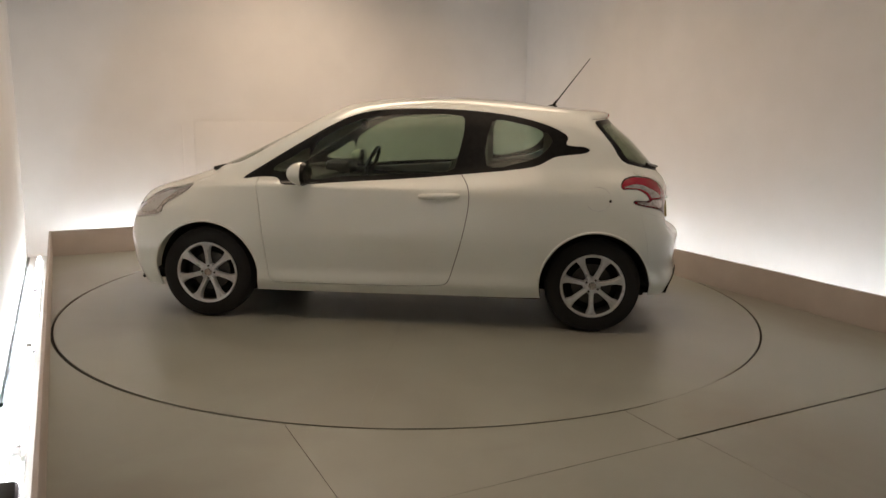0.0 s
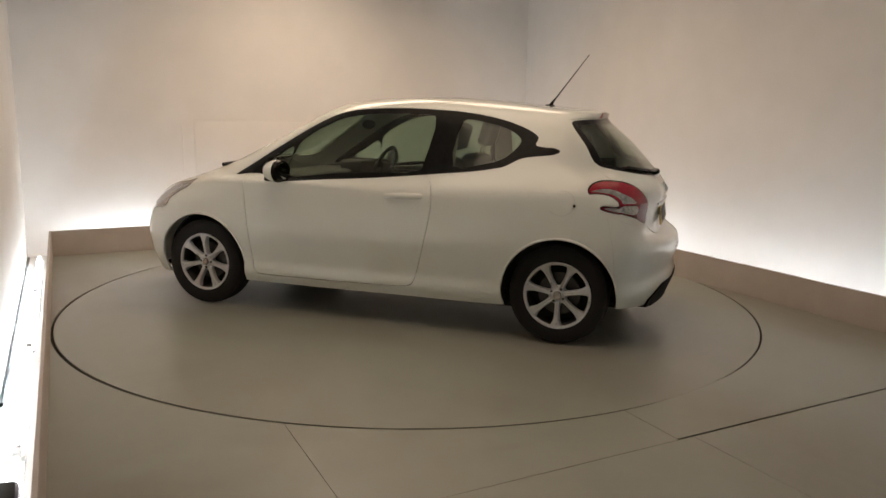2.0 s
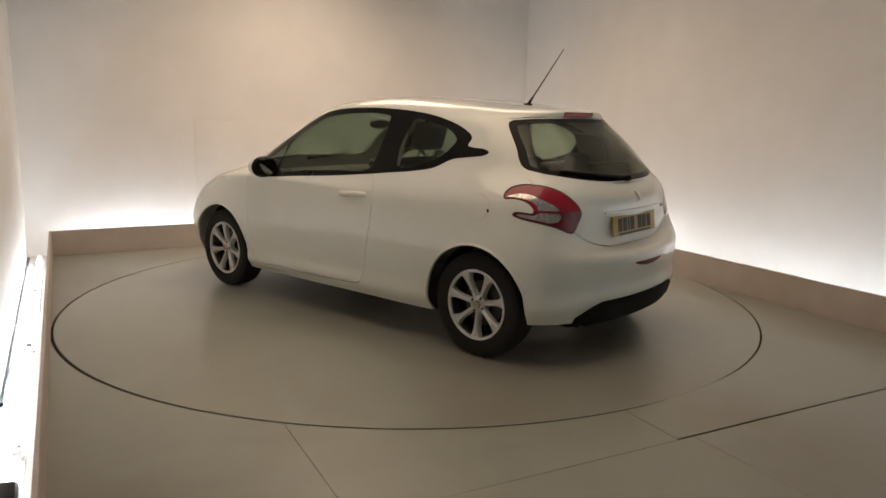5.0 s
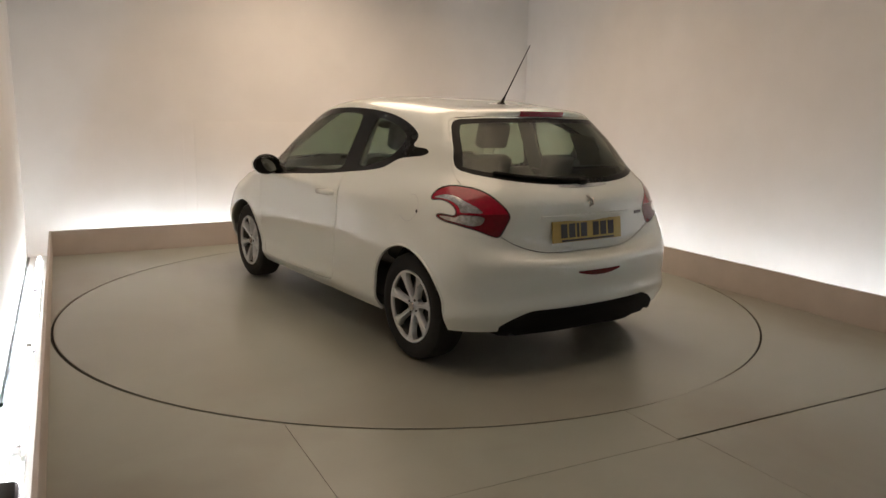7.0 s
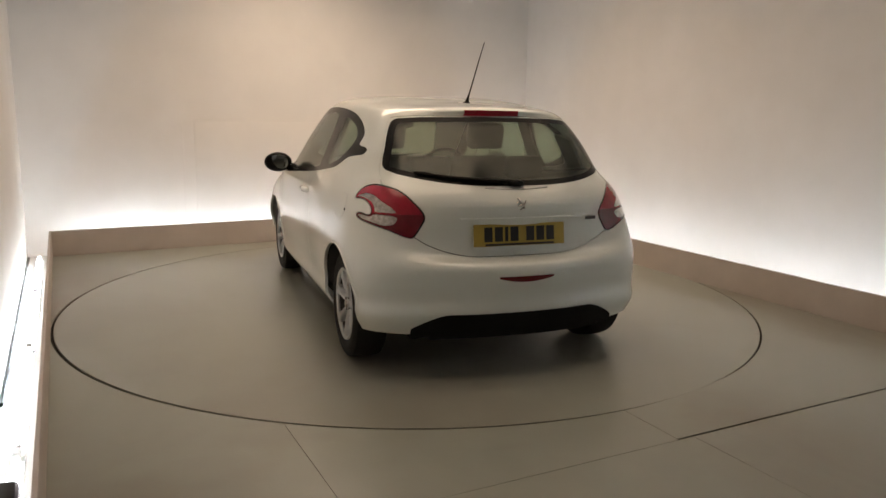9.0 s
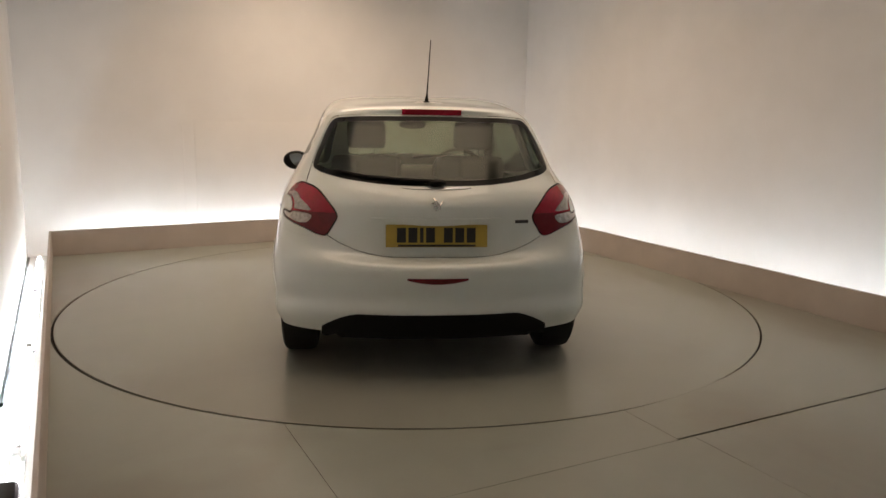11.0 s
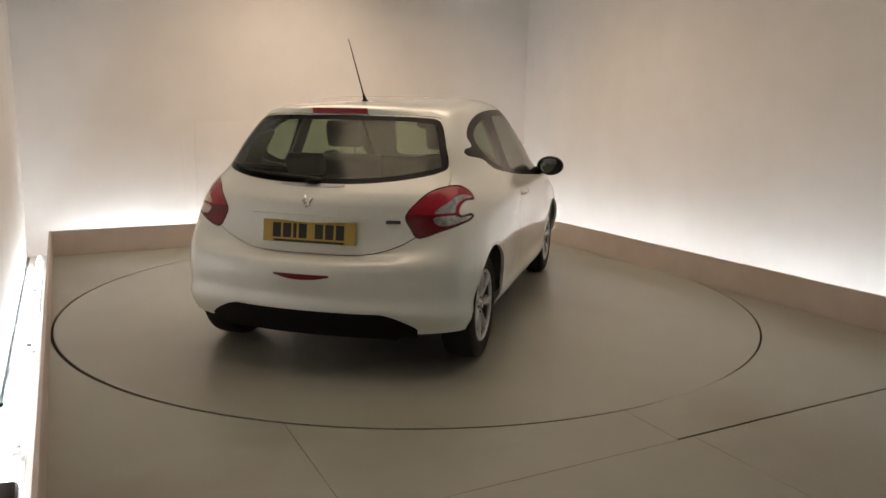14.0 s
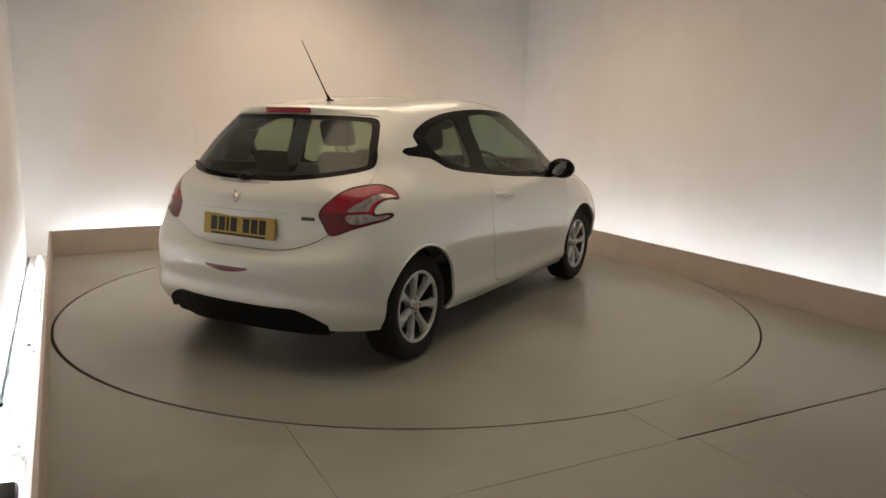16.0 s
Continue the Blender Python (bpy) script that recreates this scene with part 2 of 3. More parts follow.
# shoulder edge, belt line, middle of the glass, roof edge, roof rail, roof
ring((1.63, 0, .895), (1.56, .47, .888), (1.33, .715, .895), (.84, .843, .905), (-.2, .852, .900), (-1.0, .846, .925), (-1.575, .700, .965), (-1.752, .39, .955), (-1.795, 0, .945))
ring((1.31, 0, 1.008), (1.26, .45, .992), (1.05, .695, .958), (.72, .79, .945), (-.2, .80, .97), (-1.0, .765, 1.06), (-1.51, .635, 1.055), (-1.70, .38, 1.02), (-1.745, 0, 1.0))
ring((.875, 0, 1.215), (.835, .40, 1.203), (.70, .615, 1.178), (.42, .700, 1.19), (-.3, .715, 1.20), (-.98, .68, 1.22), (-1.37, .60, 1.21), (-1.53, .37, 1.20), (-1.575, 0, 1.19))
ring((.45, 0, 1.417), (.43, .34, 1.410), (.32, .53, 1.392), (.10, .61, 1.396), (-.35, .635, 1.393), (-.92, .61, 1.352), (-1.24, .550, 1.340), (-1.36, .34, 1.357), (-1.39, 0, 1.362))
ring((.28, 0, 1.456), (.25, .31, 1.452), (.17, .47, 1.440), (-.02, .55, 1.445), (-.35, .575, 1.448), (-.88, .55, 1.410), (-1.22, .48, 1.390), (-1.36, .30, 1.392), (-1.395, 0, 1.396))
ring((.12, 0, 1.476), (.10, .2, 1.474), (.02, .32, 1.471), (-.15, .38, 1.475), (-.4, .40, 1.478), (-.8, .38, 1.454), (-1.08, .32, 1.424), (-1.18, .18, 1.422), (-1.2, 0, 1.425))
ring((-.05, 0, 1.482), (-.08, 0, 1.482), (-.12, 0, 1.482), (-.25, 0, 1.484), (-.42, 0, 1.483), (-.75, 0, 1.463), (-.9, 0, 1.448), (-.97, 0, 1.442), (-1.0, 0, 1.441))


def body_grid(per_ring, per_col):
    net = np.array(RINGS)                                     # rings, columns, xyz
    flip = np.array((1, -1, 1.0))
    cols = np.concatenate([net[:, 1:2] * flip, net, net[:, -2:-1] * flip], axis=1)
    g = spline(np.swapaxes(cols, 0, 1), per_col)              # columns, rings, xyz
    g = np.swapaxes(g, 0, 1)
    g[:, 0, 1] = g[:, -1, 1] = 0
    g = np.concatenate([2 * g[:1] - g[1:2], g, g[-2:-1] * flip])
    return spline(g, per_ring)                                # rings, columns, xyz


SHELL_T = 0.014


def shell_mesh():
    """The bodywork as a closed skin of one thickness, open below."""
    g = body_grid(6, 9)
    nr, nc = g.shape[:2]
    half = g.reshape(-1, 3)
    other = half * np.array((1, -1, 1.0))
    bm = bmesh.new()
    vs = {}

    def vert(r, c, side):
        if c in (0, nc - 1) or r == nr - 1:
            side = 0
        key = (r, c, side)
        if key not in vs:
            vs[key] = bm.verts.new((other if side else half)[r * nc + c])
        return vs[key]
    for side in (0, 1):
        for r in range(nr - 1):
            for c in range(nc - 1):
                q = [vert(r, c, side), vert(r, c + 1, side), vert(r + 1, c + 1, side), vert(r + 1, c, side)]
                if side:
                    q.reverse()
                bm.faces.new(q)
    bm.normal_update()
    bmesh.ops.recalc_face_normals(bm, faces=bm.faces)
    if sum(f.normal.z for f in bm.faces if f.calc_center_median().z > 1.4) < 0:
        bmesh.ops.reverse_faces(bm, faces=bm.faces)
    bm.normal_update()
    outer = list(bm.verts)
    inner = {v: bm.verts.new(v.co - v.normal * SHELL_T) for v in outer}
    faces = list(bm.faces)
    rim = [e for e in bm.edges if len(e.link_faces) == 1]
    for e in rim:
        l = e.link_faces[0].loops
        a, b = next((lp.vert, lp.link_loop_next.vert) for lp in l if lp.edge == e)
        bm.faces.new((b, a, inner[a], inner[b]))
    for f in faces:
        bm.faces.new([inner[v] for v in reversed(f.verts)])
    return bm


def temp_object(bm_or_mesh):
    if isinstance(bm_or_mesh, bmesh.types.BMesh):
        me = bpy.data.meshes.new("cut")
        bmesh.ops.recalc_face_normals(bm_or_mesh, faces=bm_or_mesh.faces)
        bm_or_mesh.to_mesh(me)
        bm_or_mesh.free()
    else:
        me = bm_or_mesh
    return new("cut", me)


def area_of(me):
    return sum(p.area for p in me.polygons)


def combine(me, cutter, operation, solver="EXACT", own=False):
    """The mesh me with the closed bmesh cutter taken from it ('DIFFERENCE') or kept alone ('INTERSECT')."""
    a, b = temp_object(me), temp_object(cutter)
    mod = a.modifiers.new("cut", "BOOLEAN")
    mod.operation, mod.object, mod.solver = operation, b, solver
    if own:
        mod.use_self = True
    bpy.context.view_layer.update()
    dg = bpy.context.evaluated_depsgraph_get()
    out = bpy.data.meshes.new_from_object(a.evaluated_get(dg))
    for o in (a, b):
        bpy.data.objects.remove(o)
    return out


def rounded(points, per=4):
    """A closed outline drawn smoothly through the given corners."""
    p = np.array(points, float)
    p = np.concatenate([p[-1:], p, p[:2]])
    return [tuple(q) for q in spline(p, per)[:-1]]


def grown(points, d):
    """The outline moved out by d (in, where d is negative)."""
    p = np.array(points, float)
    x, y = p[:, 0], p[:, 1]
    sign = 1 if np.sum(x * np.roll(y, -1) - np.roll(x, -1) * y) > 0 else -1
    t = np.roll(p, -1, 0) - np.roll(p, 1, 0)
    n = np.stack([t[:, 1], -t[:, 0]], 1) * sign / np.maximum(np.linalg.norm(t, axis=1, keepdims=True), 1e-6)
    return [tuple(q) for q in p + n * d]


def prism(bm, points, axis, a, b):
    """A closed prism: the outline in (x, z), (y, z) or (x, y), drawn along axis y, x or z from a to b."""
    def at(p, d):
        return {"y": (p[0], d, p[1]), "x": (d, p[0], p[1]), "z": (p[0], p[1], d)}[axis]
    lo, hi = [bm.verts.new(at(p, a)) for p in points], [bm.verts.new(at(p, b)) for p in points]
    bm.faces.new(lo)
    bm.faces.new(list(reversed(hi)))
    for i in range(len(points)):
        j = (i + 1) % len(points)
        bm.faces.new((lo[j], lo[i], hi[i], hi[j]))
    return bm


def both_sides(points, y0=0.40, y1=1.2):
    bm = prism(bmesh.new(), points, "y", y0, y1)
    return prism(bm, points, "y", -y1, -y0)


def corners(points, y0=1.38, y1=2.3):
    """Prisms drawn level out of both rear corners of the car, at 45 degrees."""
    bm = prism(bmesh.new(), points, "y", y0, y1)
    bmesh.ops.rotate(bm, verts=bm.verts, cent=(0, 0, 0), matrix=Matrix.Rotation(radians(45), 3, "Z"))
    other = prism(bmesh.new(), [(x, z) for x, z in reversed(points)], "y", y0, y1)
    bmesh.ops.rotate(other, verts=other.verts, cent=(0, 0, 0), matrix=Matrix.Rotation(radians(45), 3, "Z"))
    twin = {v: bm.verts.new((v.co.x, -v.co.y, v.co.z)) for v in other.verts}
    for f in other.faces:
        bm.faces.new([twin[v] for v in f.verts])
    other.free()
    return bm


def mirrored(half):
    """An outline across the car from its half at y >= 0, listed from bottom centre to top centre."""
    return list(half) + [(-y, z) for y, z in reversed(half) if y > 1e-6]


def split_off(me, cutter_of, gap=0.002):
    """Cuts a panel out of me, leaving a gap: returns the rest and the panel, by the first solver whose pieces add up to the whole."""
    whole = area_of(me)
    for solver, own, more in (("EXACT", False, 0), ("MANIFOLD", False, 0), ("EXACT", False, 0.0004), ("MANIFOLD", False, 0.0004), ("EXACT", True, 0), ("FAST", False, 0)):
        rest = combine(me.copy(), cutter_of(gap + more), "DIFFERENCE", solver, own)
        piece = combine(me.copy(), cutter_of(-gap - more), "INTERSECT", solver, own)
        total = (area_of(rest) + area_of(piece)) / whole
        if 0.94 < total < 1.25 and len(piece.polygons) > 8 and area_of(rest) < whole:
            break
    return rest, piece


def side_of(me, left):
    """Of a mesh that lies on both sides, the half on one."""
    bm = bmesh.new()
    bm.from_mesh(me)
    bmesh.ops.delete(bm, geom=[v for v in bm.verts if (v.co.y > 0) != left], context="VERTS")
    return bm


def skin_tree():
    """The uncut bodywork: a tree to find places on it, its corners, faces and smooth normals."""
    g = body_grid(6, 9)
    nr, nc = g.shape[:2]
    n = np.cross(np.gradient(g, axis=1), np.gradient(g, axis=0))
    n[:, (0, -1), 1] = 0
    n[-1, :, 1] = 0
    n /= np.maximum(np.linalg.norm(n, axis=-1, keepdims=True), 1e-9)
    if n[nr // 2, nc // 2, 1] < 0:
        n = -n
    flip = np.array((1, -1, 1.0))
    pts = [Vector(p) for p in g.reshape(-1, 3)] + [Vector(p) for p in (g * flip).reshape(-1, 3)]
    normals = [Vector(p) for p in n.reshape(-1, 3)] + [Vector(p) for p in (n * flip).reshape(-1, 3)]
    quads = []
    for s in (0, nr * nc):
        for r in range(nr - 1):
            for c in range(nc - 1):
                i = s + r * nc + c
                quads.append((i, i + 1, i + nc + 1, i + nc))
    return BVHTree.FromPolygons(pts, quads), pts, quads, normals


SKIN, SKIN_POINTS, SKIN_FACES, SKIN_NORMALS = skin_tree()


def smooth_as_whole(me):
    """Gives a cut panel the shading of the uncut bodywork on its outer side."""
    found = {}
    for i, v in enumerate(me.vertices):
        p, _, f, d = SKIN.find_nearest(v.co)
        if d < 0.002:
            q = SKIN_FACES[f]
            w = poly_3d_calc([SKIN_POINTS[k] for k in q], p)
            found[i] = sum((SKIN_NORMALS[k] * x for k, x in zip(q, w)), Vector()).normalized()
    corner = [Vector(c.vector) for c in me.corner_normals]
    for f in me.polygons:
        for k in f.loop_indices:
            n = found.get(me.loops[k].vertex_index)
            if n is not None and n.dot(f.normal) > 0.75:
                corner[k] = n
    me.normals_split_custom_set(corner)


def panel(name, me, mat, parent, label="", smooth=28):
    bm = me
    if not isinstance(me, bmesh.types.BMesh):
        bm = bmesh.new()
        bm.from_mesh(me)
    bmesh.ops.dissolve_degenerate(bm, dist=1e-5, edges=bm.edges)
    me2 = bpy.data.meshes.new(name)
    bm.to_mesh(me2)
    bm.free()
    me2.materials.clear()
    me2.materials.append(mat)
    me2.polygons.foreach_set("material_index", [0] * len(me2.polygons))
    me2.polygons.foreach_set("use_smooth", [True] * len(me2.polygons))
    me2.set_sharp_from_angle(angle=radians(smooth))
    smooth_as_whole(me2)
    ob = new(name, me2)
    ob.parent = parent
    if label:
        ob["label"] = label
    return ob


LAMP_EDGE = material("lamp_edge", (0.035, 0.004, 0.006), 0.25, coat=0.5)
DARK_LENS = material("dark_red_lens", (0.13, 0.002, 0.008), 0.22, coat=0.30, vary=0.15, scale=40)
RED_LENS = material("red_lens", (0.31, 0.004, 0.020), 0.20, coat=0.35, vary=0.15, scale=40)
CLEAR_LENS = material("clear_lens", (0.50, 0.48, 0.47), 0.14, metal=0.8, coat=1.0, vary=0.45, scale=45)
CHROME = material("chrome", (0.7, 0.7, 0.69), 0.12, metal=1.0)
ALLOY = material("alloy", (0.56, 0.575, 0.58), 0.30, metal=0.3, vary=0.06, scale=25)
TYRE = material("tyre_rubber", (0.009, 0.0088, 0.0085), 0.9, vary=0.2, scale=40, bump=0.3, bump_scale=300)
WELL = material("wheel_well", (0.01, 0.01, 0.01), 0.9)
GLASS = glass("window_glass", (0.69, 0.75, 0.69), 1.2)
REAR_GLASS = glass("rear_glass", (0.70, 0.74, 0.66), 1.1)
MIRROR = material("mirror_glass", (0.20, 0.215, 0.21), 0.05, metal=1.0)
SEAT = material("seat_cloth", (0.13, 0.127, 0.118), 0.9, vary=0.15, scale=60, bump=0.3, bump_scale=500)
DASH = material("dash_plastic", (0.05, 0.049, 0.046), 0.6, vary=0.1, scale=60)
LINING = material("roof_lining", (0.42, 0.40, 0.36), 0.9, vary=0.05, scale=30)
YELLOW = material("plate_yellow", (0.42, 0.30, 0.05), 0.4, coat=0.3, vary=0.04, scale=30)
INK = material("plate_ink", (0.015, 0.015, 0.012), 0.5)
DISC_IRON = material("brake_iron", (0.09, 0.088, 0.085), 0.45, metal=0.9, vary=0.15, scale=30)

AXLE, HUB_Z, TYRE_R = 1.269, 0.304, 0.304
SIDE_GLASS = [(1.03, .935), (.90, .948), (.79, .945), (.745, .912), (.66, .908), (.30, .935), (.01, .955), (-.41, .995), (-.80, 1.04), (-.90, 1.062), (-1.00, 1.112), (-1.10, 1.128), (-1.20, 1.142),
              (-1.225, 1.160), (-1.19, 1.178), (-1.12, 1.183), (-1.075, 1.195), (-1.085, 1.235), (-1.055, 1.265), (-.92, 1.322), (-.70, 1.372), (-.34, 1.402), (.03, 1.398), (.25, 1.372), (.42, 1.31), (.71, 1.142), (.90, 1.025)]
FRONT_PANE = [(.60, .955), (.30, .972), (-.02, .992), (-.36, 1.025), (-.385, 1.10), (-.42, 1.345), (-.38, 1.362), (-.10, 1.366), (.15, 1.348), (.30, 1.312), (.525, 1.190), (.555, 1.150)]
MIRROR_PANE = [(.665, .985), (.615, .985), (.585, 1.125), (.60, 1.138), (.72, 1.068), (.83, 1.003), (.82, .99)]
QUARTER_PANE = [(-.575, 1.055), (-.80, 1.080), (-.895, 1.112), (-.955, 1.165), (-.985, 1.215), (-.965, 1.245), (-.89, 1.286), (-.76, 1.320), (-.64, 1.338), (-.60, 1.325)]
DOOR = [(.905, 1.00), (.895, .80), (.876, .637), (.858, .47), (.846, .36), (.836, .300), (.815, .272), (.77, .265), (.60, .264), (0, .268), (-.25, .277), (-.325, .290), (-.352, .325), (-.375, .40), (-.413, .53), (-.455, .72), (-.470, .86), (-.452, .94), (-.41, 1.01), (-.41, 1.10), (.40, 1.05)]
# tail lamps: outlines on the upright plane that faces the car's rear corners, (along it, up)
TAIL_LAMP = [(-.874, .845), (-.860, .880), (-.822, .919), (-.764, .961), (-.702, .986), (-.620, .999), (-.547, 1.000), (-.485, .980), (-.450, .945), (-.450, .924), (-.494, .926), (-.545, .918),
             (-.581, .897), (-.597, .872), (-.590, .855), (-.544, .857), (-.497, .856), (-.487, .843), (-.520, .826), (-.609, .808), (-.716, .780), (-.810, .743), (-.828, .749), (-.853, .794)]
CLEAR_UPPER = [(-.462, .936), (-.522, .954), (-.587, .950), (-.640, .928), (-.714, .893), (-.738, .871), (-.668, .870), (-.622, .872), (-.613, .893), (-.589, .914), (-.544, .930), (-.492, .935)]
CLEAR_LOWER = [(-.747, .845), (-.736, .815), (-.695, .805), (-.608, .820), (-.522, .836), (-.506, .846), (-.544, .849), (-.594, .845), (-.618, .856), (-.674, .857)]
LAMP_FOOT = [(-1.0, .70), (-.40, .70), (-.40, .862), (-1.0, .862)]
HEADLAMP = [(1.87, .655), (1.86, .70), (1.75, .752), (1.67, .808), (1.58, .846), (1.47, .862), (1.385, .884), (1.405, .846), (1.48, .797), (1.555, .745), (1.565, .702), (1.66, .676)]
TAILGATE = mirrored([(0, .640), (.15, .640), (.28, .646), (.42, .676), (.565, .750), (.635, .85), (.678, .95), (.679, 1.0), (.668, 1.05), (.657, 1.09), (.625, 1.18), (.59, 1.27), (.555, 1.335), (.52, 1.352), (.25, 1.362), (0, 1.364)])
REAR_PANE = mirrored([(0, 1.004), (.20, 1.006), (.40, 1.022), (.55, 1.046), (.640, 1.074), (.646, 1.10), (.617, 1.183), (.582, 1.272), (.549, 1.326), (.51, 1.344), (.25, 1.354), (0, 1.357)])
WINDSCREEN = mirrored([(0, 1.015), (.34, 1.01), (.48, 1.008), (.52, 1.035), (.46, 1.16), (.37, 1.32), (.32, 1.365), (0, 1.385)])
BONNET = [(1.30, -.60), (1.27, 0), (1.30, .60), (1.42, .66), (1.62, .60), (1.78, .42), (1.84, 0), (1.78, -.42), (1.62, -.60), (1.42, -.66)]
REAR_BUMPER = [(-2.2, .1), (-1.60, .1), (-1.60, .50), (-1.585, .62), (-1.54, .80), (-1.66, .757), (-1.715, .742), (-1.76, .70), (-1.80, .63), (-2.2, .63)]

shell = bpy.data.meshes.new("shell")
bm = shell_mesh()
bm.to_mesh(shell)
bm.free()
wells = bmesh.new()
for wx in (-AXLE, AXLE):
    for s in (-1, 1):
        bmesh.ops.create_cone(wells, cap_ends=True, segments=72, radius1=0.347, radius2=0.347, depth=0.7, matrix=pose(wx - 0.005, s * 0.80, HUB_Z + 0.002, 90, 0, 0))
shell = combine(shell, wells, "DIFFERENCE")

shell, side_frame = split_off(shell, lambda g: both_sides(grown(rounded(SIDE_GLASS, 3), g)), 0.001)
panes = {}
for key, outline in (("front", FRONT_PANE), ("mirror", MIRROR_PANE), ("quarter", QUARTER_PANE)):
    side_frame, panes[key] = split_off(side_frame, lambda g: both_sides(grown(rounded(outline, 3), g)), 0.0006)
shell, lamp_rim = split_off(shell, lambda g: corners(grown(rounded(TAIL_LAMP, 3), g)), 0.0022)
lamp_rim, tail_lamp = split_off(lamp_rim, lambda g: corners(grown(rounded(TAIL_LAMP, 3), g - 0.0045)), 0.0003)
tail_lamp, clear_upper = split_off(tail_lamp, lambda g: corners(grown(rounded(CLEAR_UPPER, 3), g)), 0.0004)
tail_lamp, clear_lower = split_off(tail_lamp, lambda g: corners(grown(rounded(CLEAR_LOWER, 3), g)), 0.0004)
tail_lamp, lamp_foot = split_off(tail_lamp, lambda g: corners(grown(LAMP_FOOT, g)), 0.0004)
HEAD_INNER = [(1.49, .840), (1.58, .828), (1.65, .785), (1.72, .735), (1.76, .695), (1.67, .700), (1.60, .728), (1.57, .775)]
shell, headlamp = split_off(shell, lambda g: both_sides(grown(rounded(HEADLAMP, 3), g), 0.30), 0.003)
headlamp, head_inner = split_off(headlamp, lambda g: both_sides(grown(rounded(HEAD_INNER, 3), g), 0.30), 0.0004)
shell, door = split_off(shell, lambda g: both_sides(grown(rounded(DOOR, 3), g)), 0.0024)
shell, tailgate = split_off(shell, lambda g: prism(bmesh.new(), grown(rounded(TAILGATE, 2), g), "x", -2.3, -1.1), 0.0022)
tailgate, rear_pane = split_off(tailgate, lambda g: prism(bmesh.new(), grown(rounded(REAR_PANE, 2), g), "x", -2.3, -1.1), 0.001)
rear_border, rear_pane = split_off(rear_pane, lambda g: prism(bmesh.new(), grown(rounded(REAR_PANE, 2), g - 0.026), "x", -2.3, -1.1), 0.0003)
shell, windscreen = split_off(shell, lambda g: prism(bmesh.new(), grown(rounded(WINDSCREEN, 2), g), "x", 0.1, 1.6), 0.001)
shell, bonnet = split_off(shell, lambda g: prism(bmesh.new(), grown(rounded(BONNET, 2), g), "z", 0.70, 1.3), 0.0022)
shell, rear_bumper = split_off(shell, lambda g: prism(bmesh.new(), grown(REAR_BUMPER, g), "y", -1.2, 1.2), 0.0004)

cups = bmesh.new()
for s in (-1, 1):
    r = bmesh.ops.create_uvsphere(cups, u_segments=32, v_segments=16, radius=1.0)
    bmesh.ops.transform(cups, verts=r["verts"], matrix=pose(-.275, s * .8765, .850, 0, 2, 0) @ Matrix.Diagonal((.088, .0135, .040, 1)))
door = combine(door, cups, "DIFFERENCE")

panel("body", shell, PAINT, car)
panel("bonnet", bonnet, PAINT, car)
panel("rear_bumper", rear_bumper, PAINT, car)
tailgate_part = panel("tailgate", tailgate, PAINT, car)
panel("window_border", rear_border, BLACK, tailgate_part, "black printed border of the rear window")
panel("rear_window", rear_pane, REAR_GLASS, tailgate_part, "dark tinted rear window glass").visible_shadow = False
panel("windscreen", windscreen, GLASS, car, "clear windscreen").visible_shadow = False
for left in (True, False):
    s = 1 if left else -1
    door_part = panel("door", side_of(door, left), PAINT, car)
    panel("window_frame", side_of(side_frame, left), BLACK, car, "gloss black window surround")
    panel("door_window", side_of(panes["front"], left), GLASS, door_part).visible_shadow = False
    panel("corner_window", side_of(panes["mirror"], left), GLASS, door_part).visible_shadow = False
    panel("quarter_window", side_of(panes["quarter"], left), GLASS, car).visible_shadow = False
    lamp = panel("tail_lamp", side_of(tail_lamp, left), RED_LENS, car, "red claw-shaped tail lamp")
    panel("lamp_rim", side_of(lamp_rim, left), LAMP_EDGE, lamp, "dark rim of the tail lamp")
    panel("lower_lens", side_of(lamp_foot, left), DARK_LENS, lamp, "darker red lower lens")
    panel("reflector", side_of(clear_upper, left), CLEAR_LENS, lamp, "clear silvery inner lens")
    panel("reflector", side_of(clear_lower, left), CLEAR_LENS, lamp, "clear silvery inner lens")
    front_lamp = panel("headlamp", side_of(headlamp, left), CLEAR_LENS, car, "clear headlamp")
    panel("lamp_bowl", side_of(head_inner, left), ALLOY, front_lamp, "grey lamp bowl")


# ---- wheels ----
def lathe(profile, segments=64):
    """A ring turned about y from (radius, y) pairs, closed."""
    bm = bmesh.new()
    rows = []
    for i in range(segments):
        a = 2 * math.pi * i / segments
        rows.append([bm.verts.new((r * math.cos(a), y, r * math.sin(a))) for r, y in profile])
    n = len(profile)
    for i in range(segments):
        p, q = rows[i], rows[(i + 1) % segments]
        for j in range(n):
            k = (j + 1) % n
            bm.faces.new((p[j], p[k], q[k], q[j]))
    return bm


def solid(sections):
    """A rod through sections, each a list of as many corners, closed at both ends."""
    bm = bmesh.new()
    rows = [[bm.verts.new(p) for p in s] for s in sections]
    n = len(rows[0])
    for a, b in zip(rows, rows[1:]):
        for i in range(n):
            j = (i + 1) % n
            bm.faces.new((a[i], a[j], b[j], b[i]))
    bm.faces.new(list(reversed(rows[0])))
    bm.faces.new(rows[-1])
    return bm


SPOKES = 7


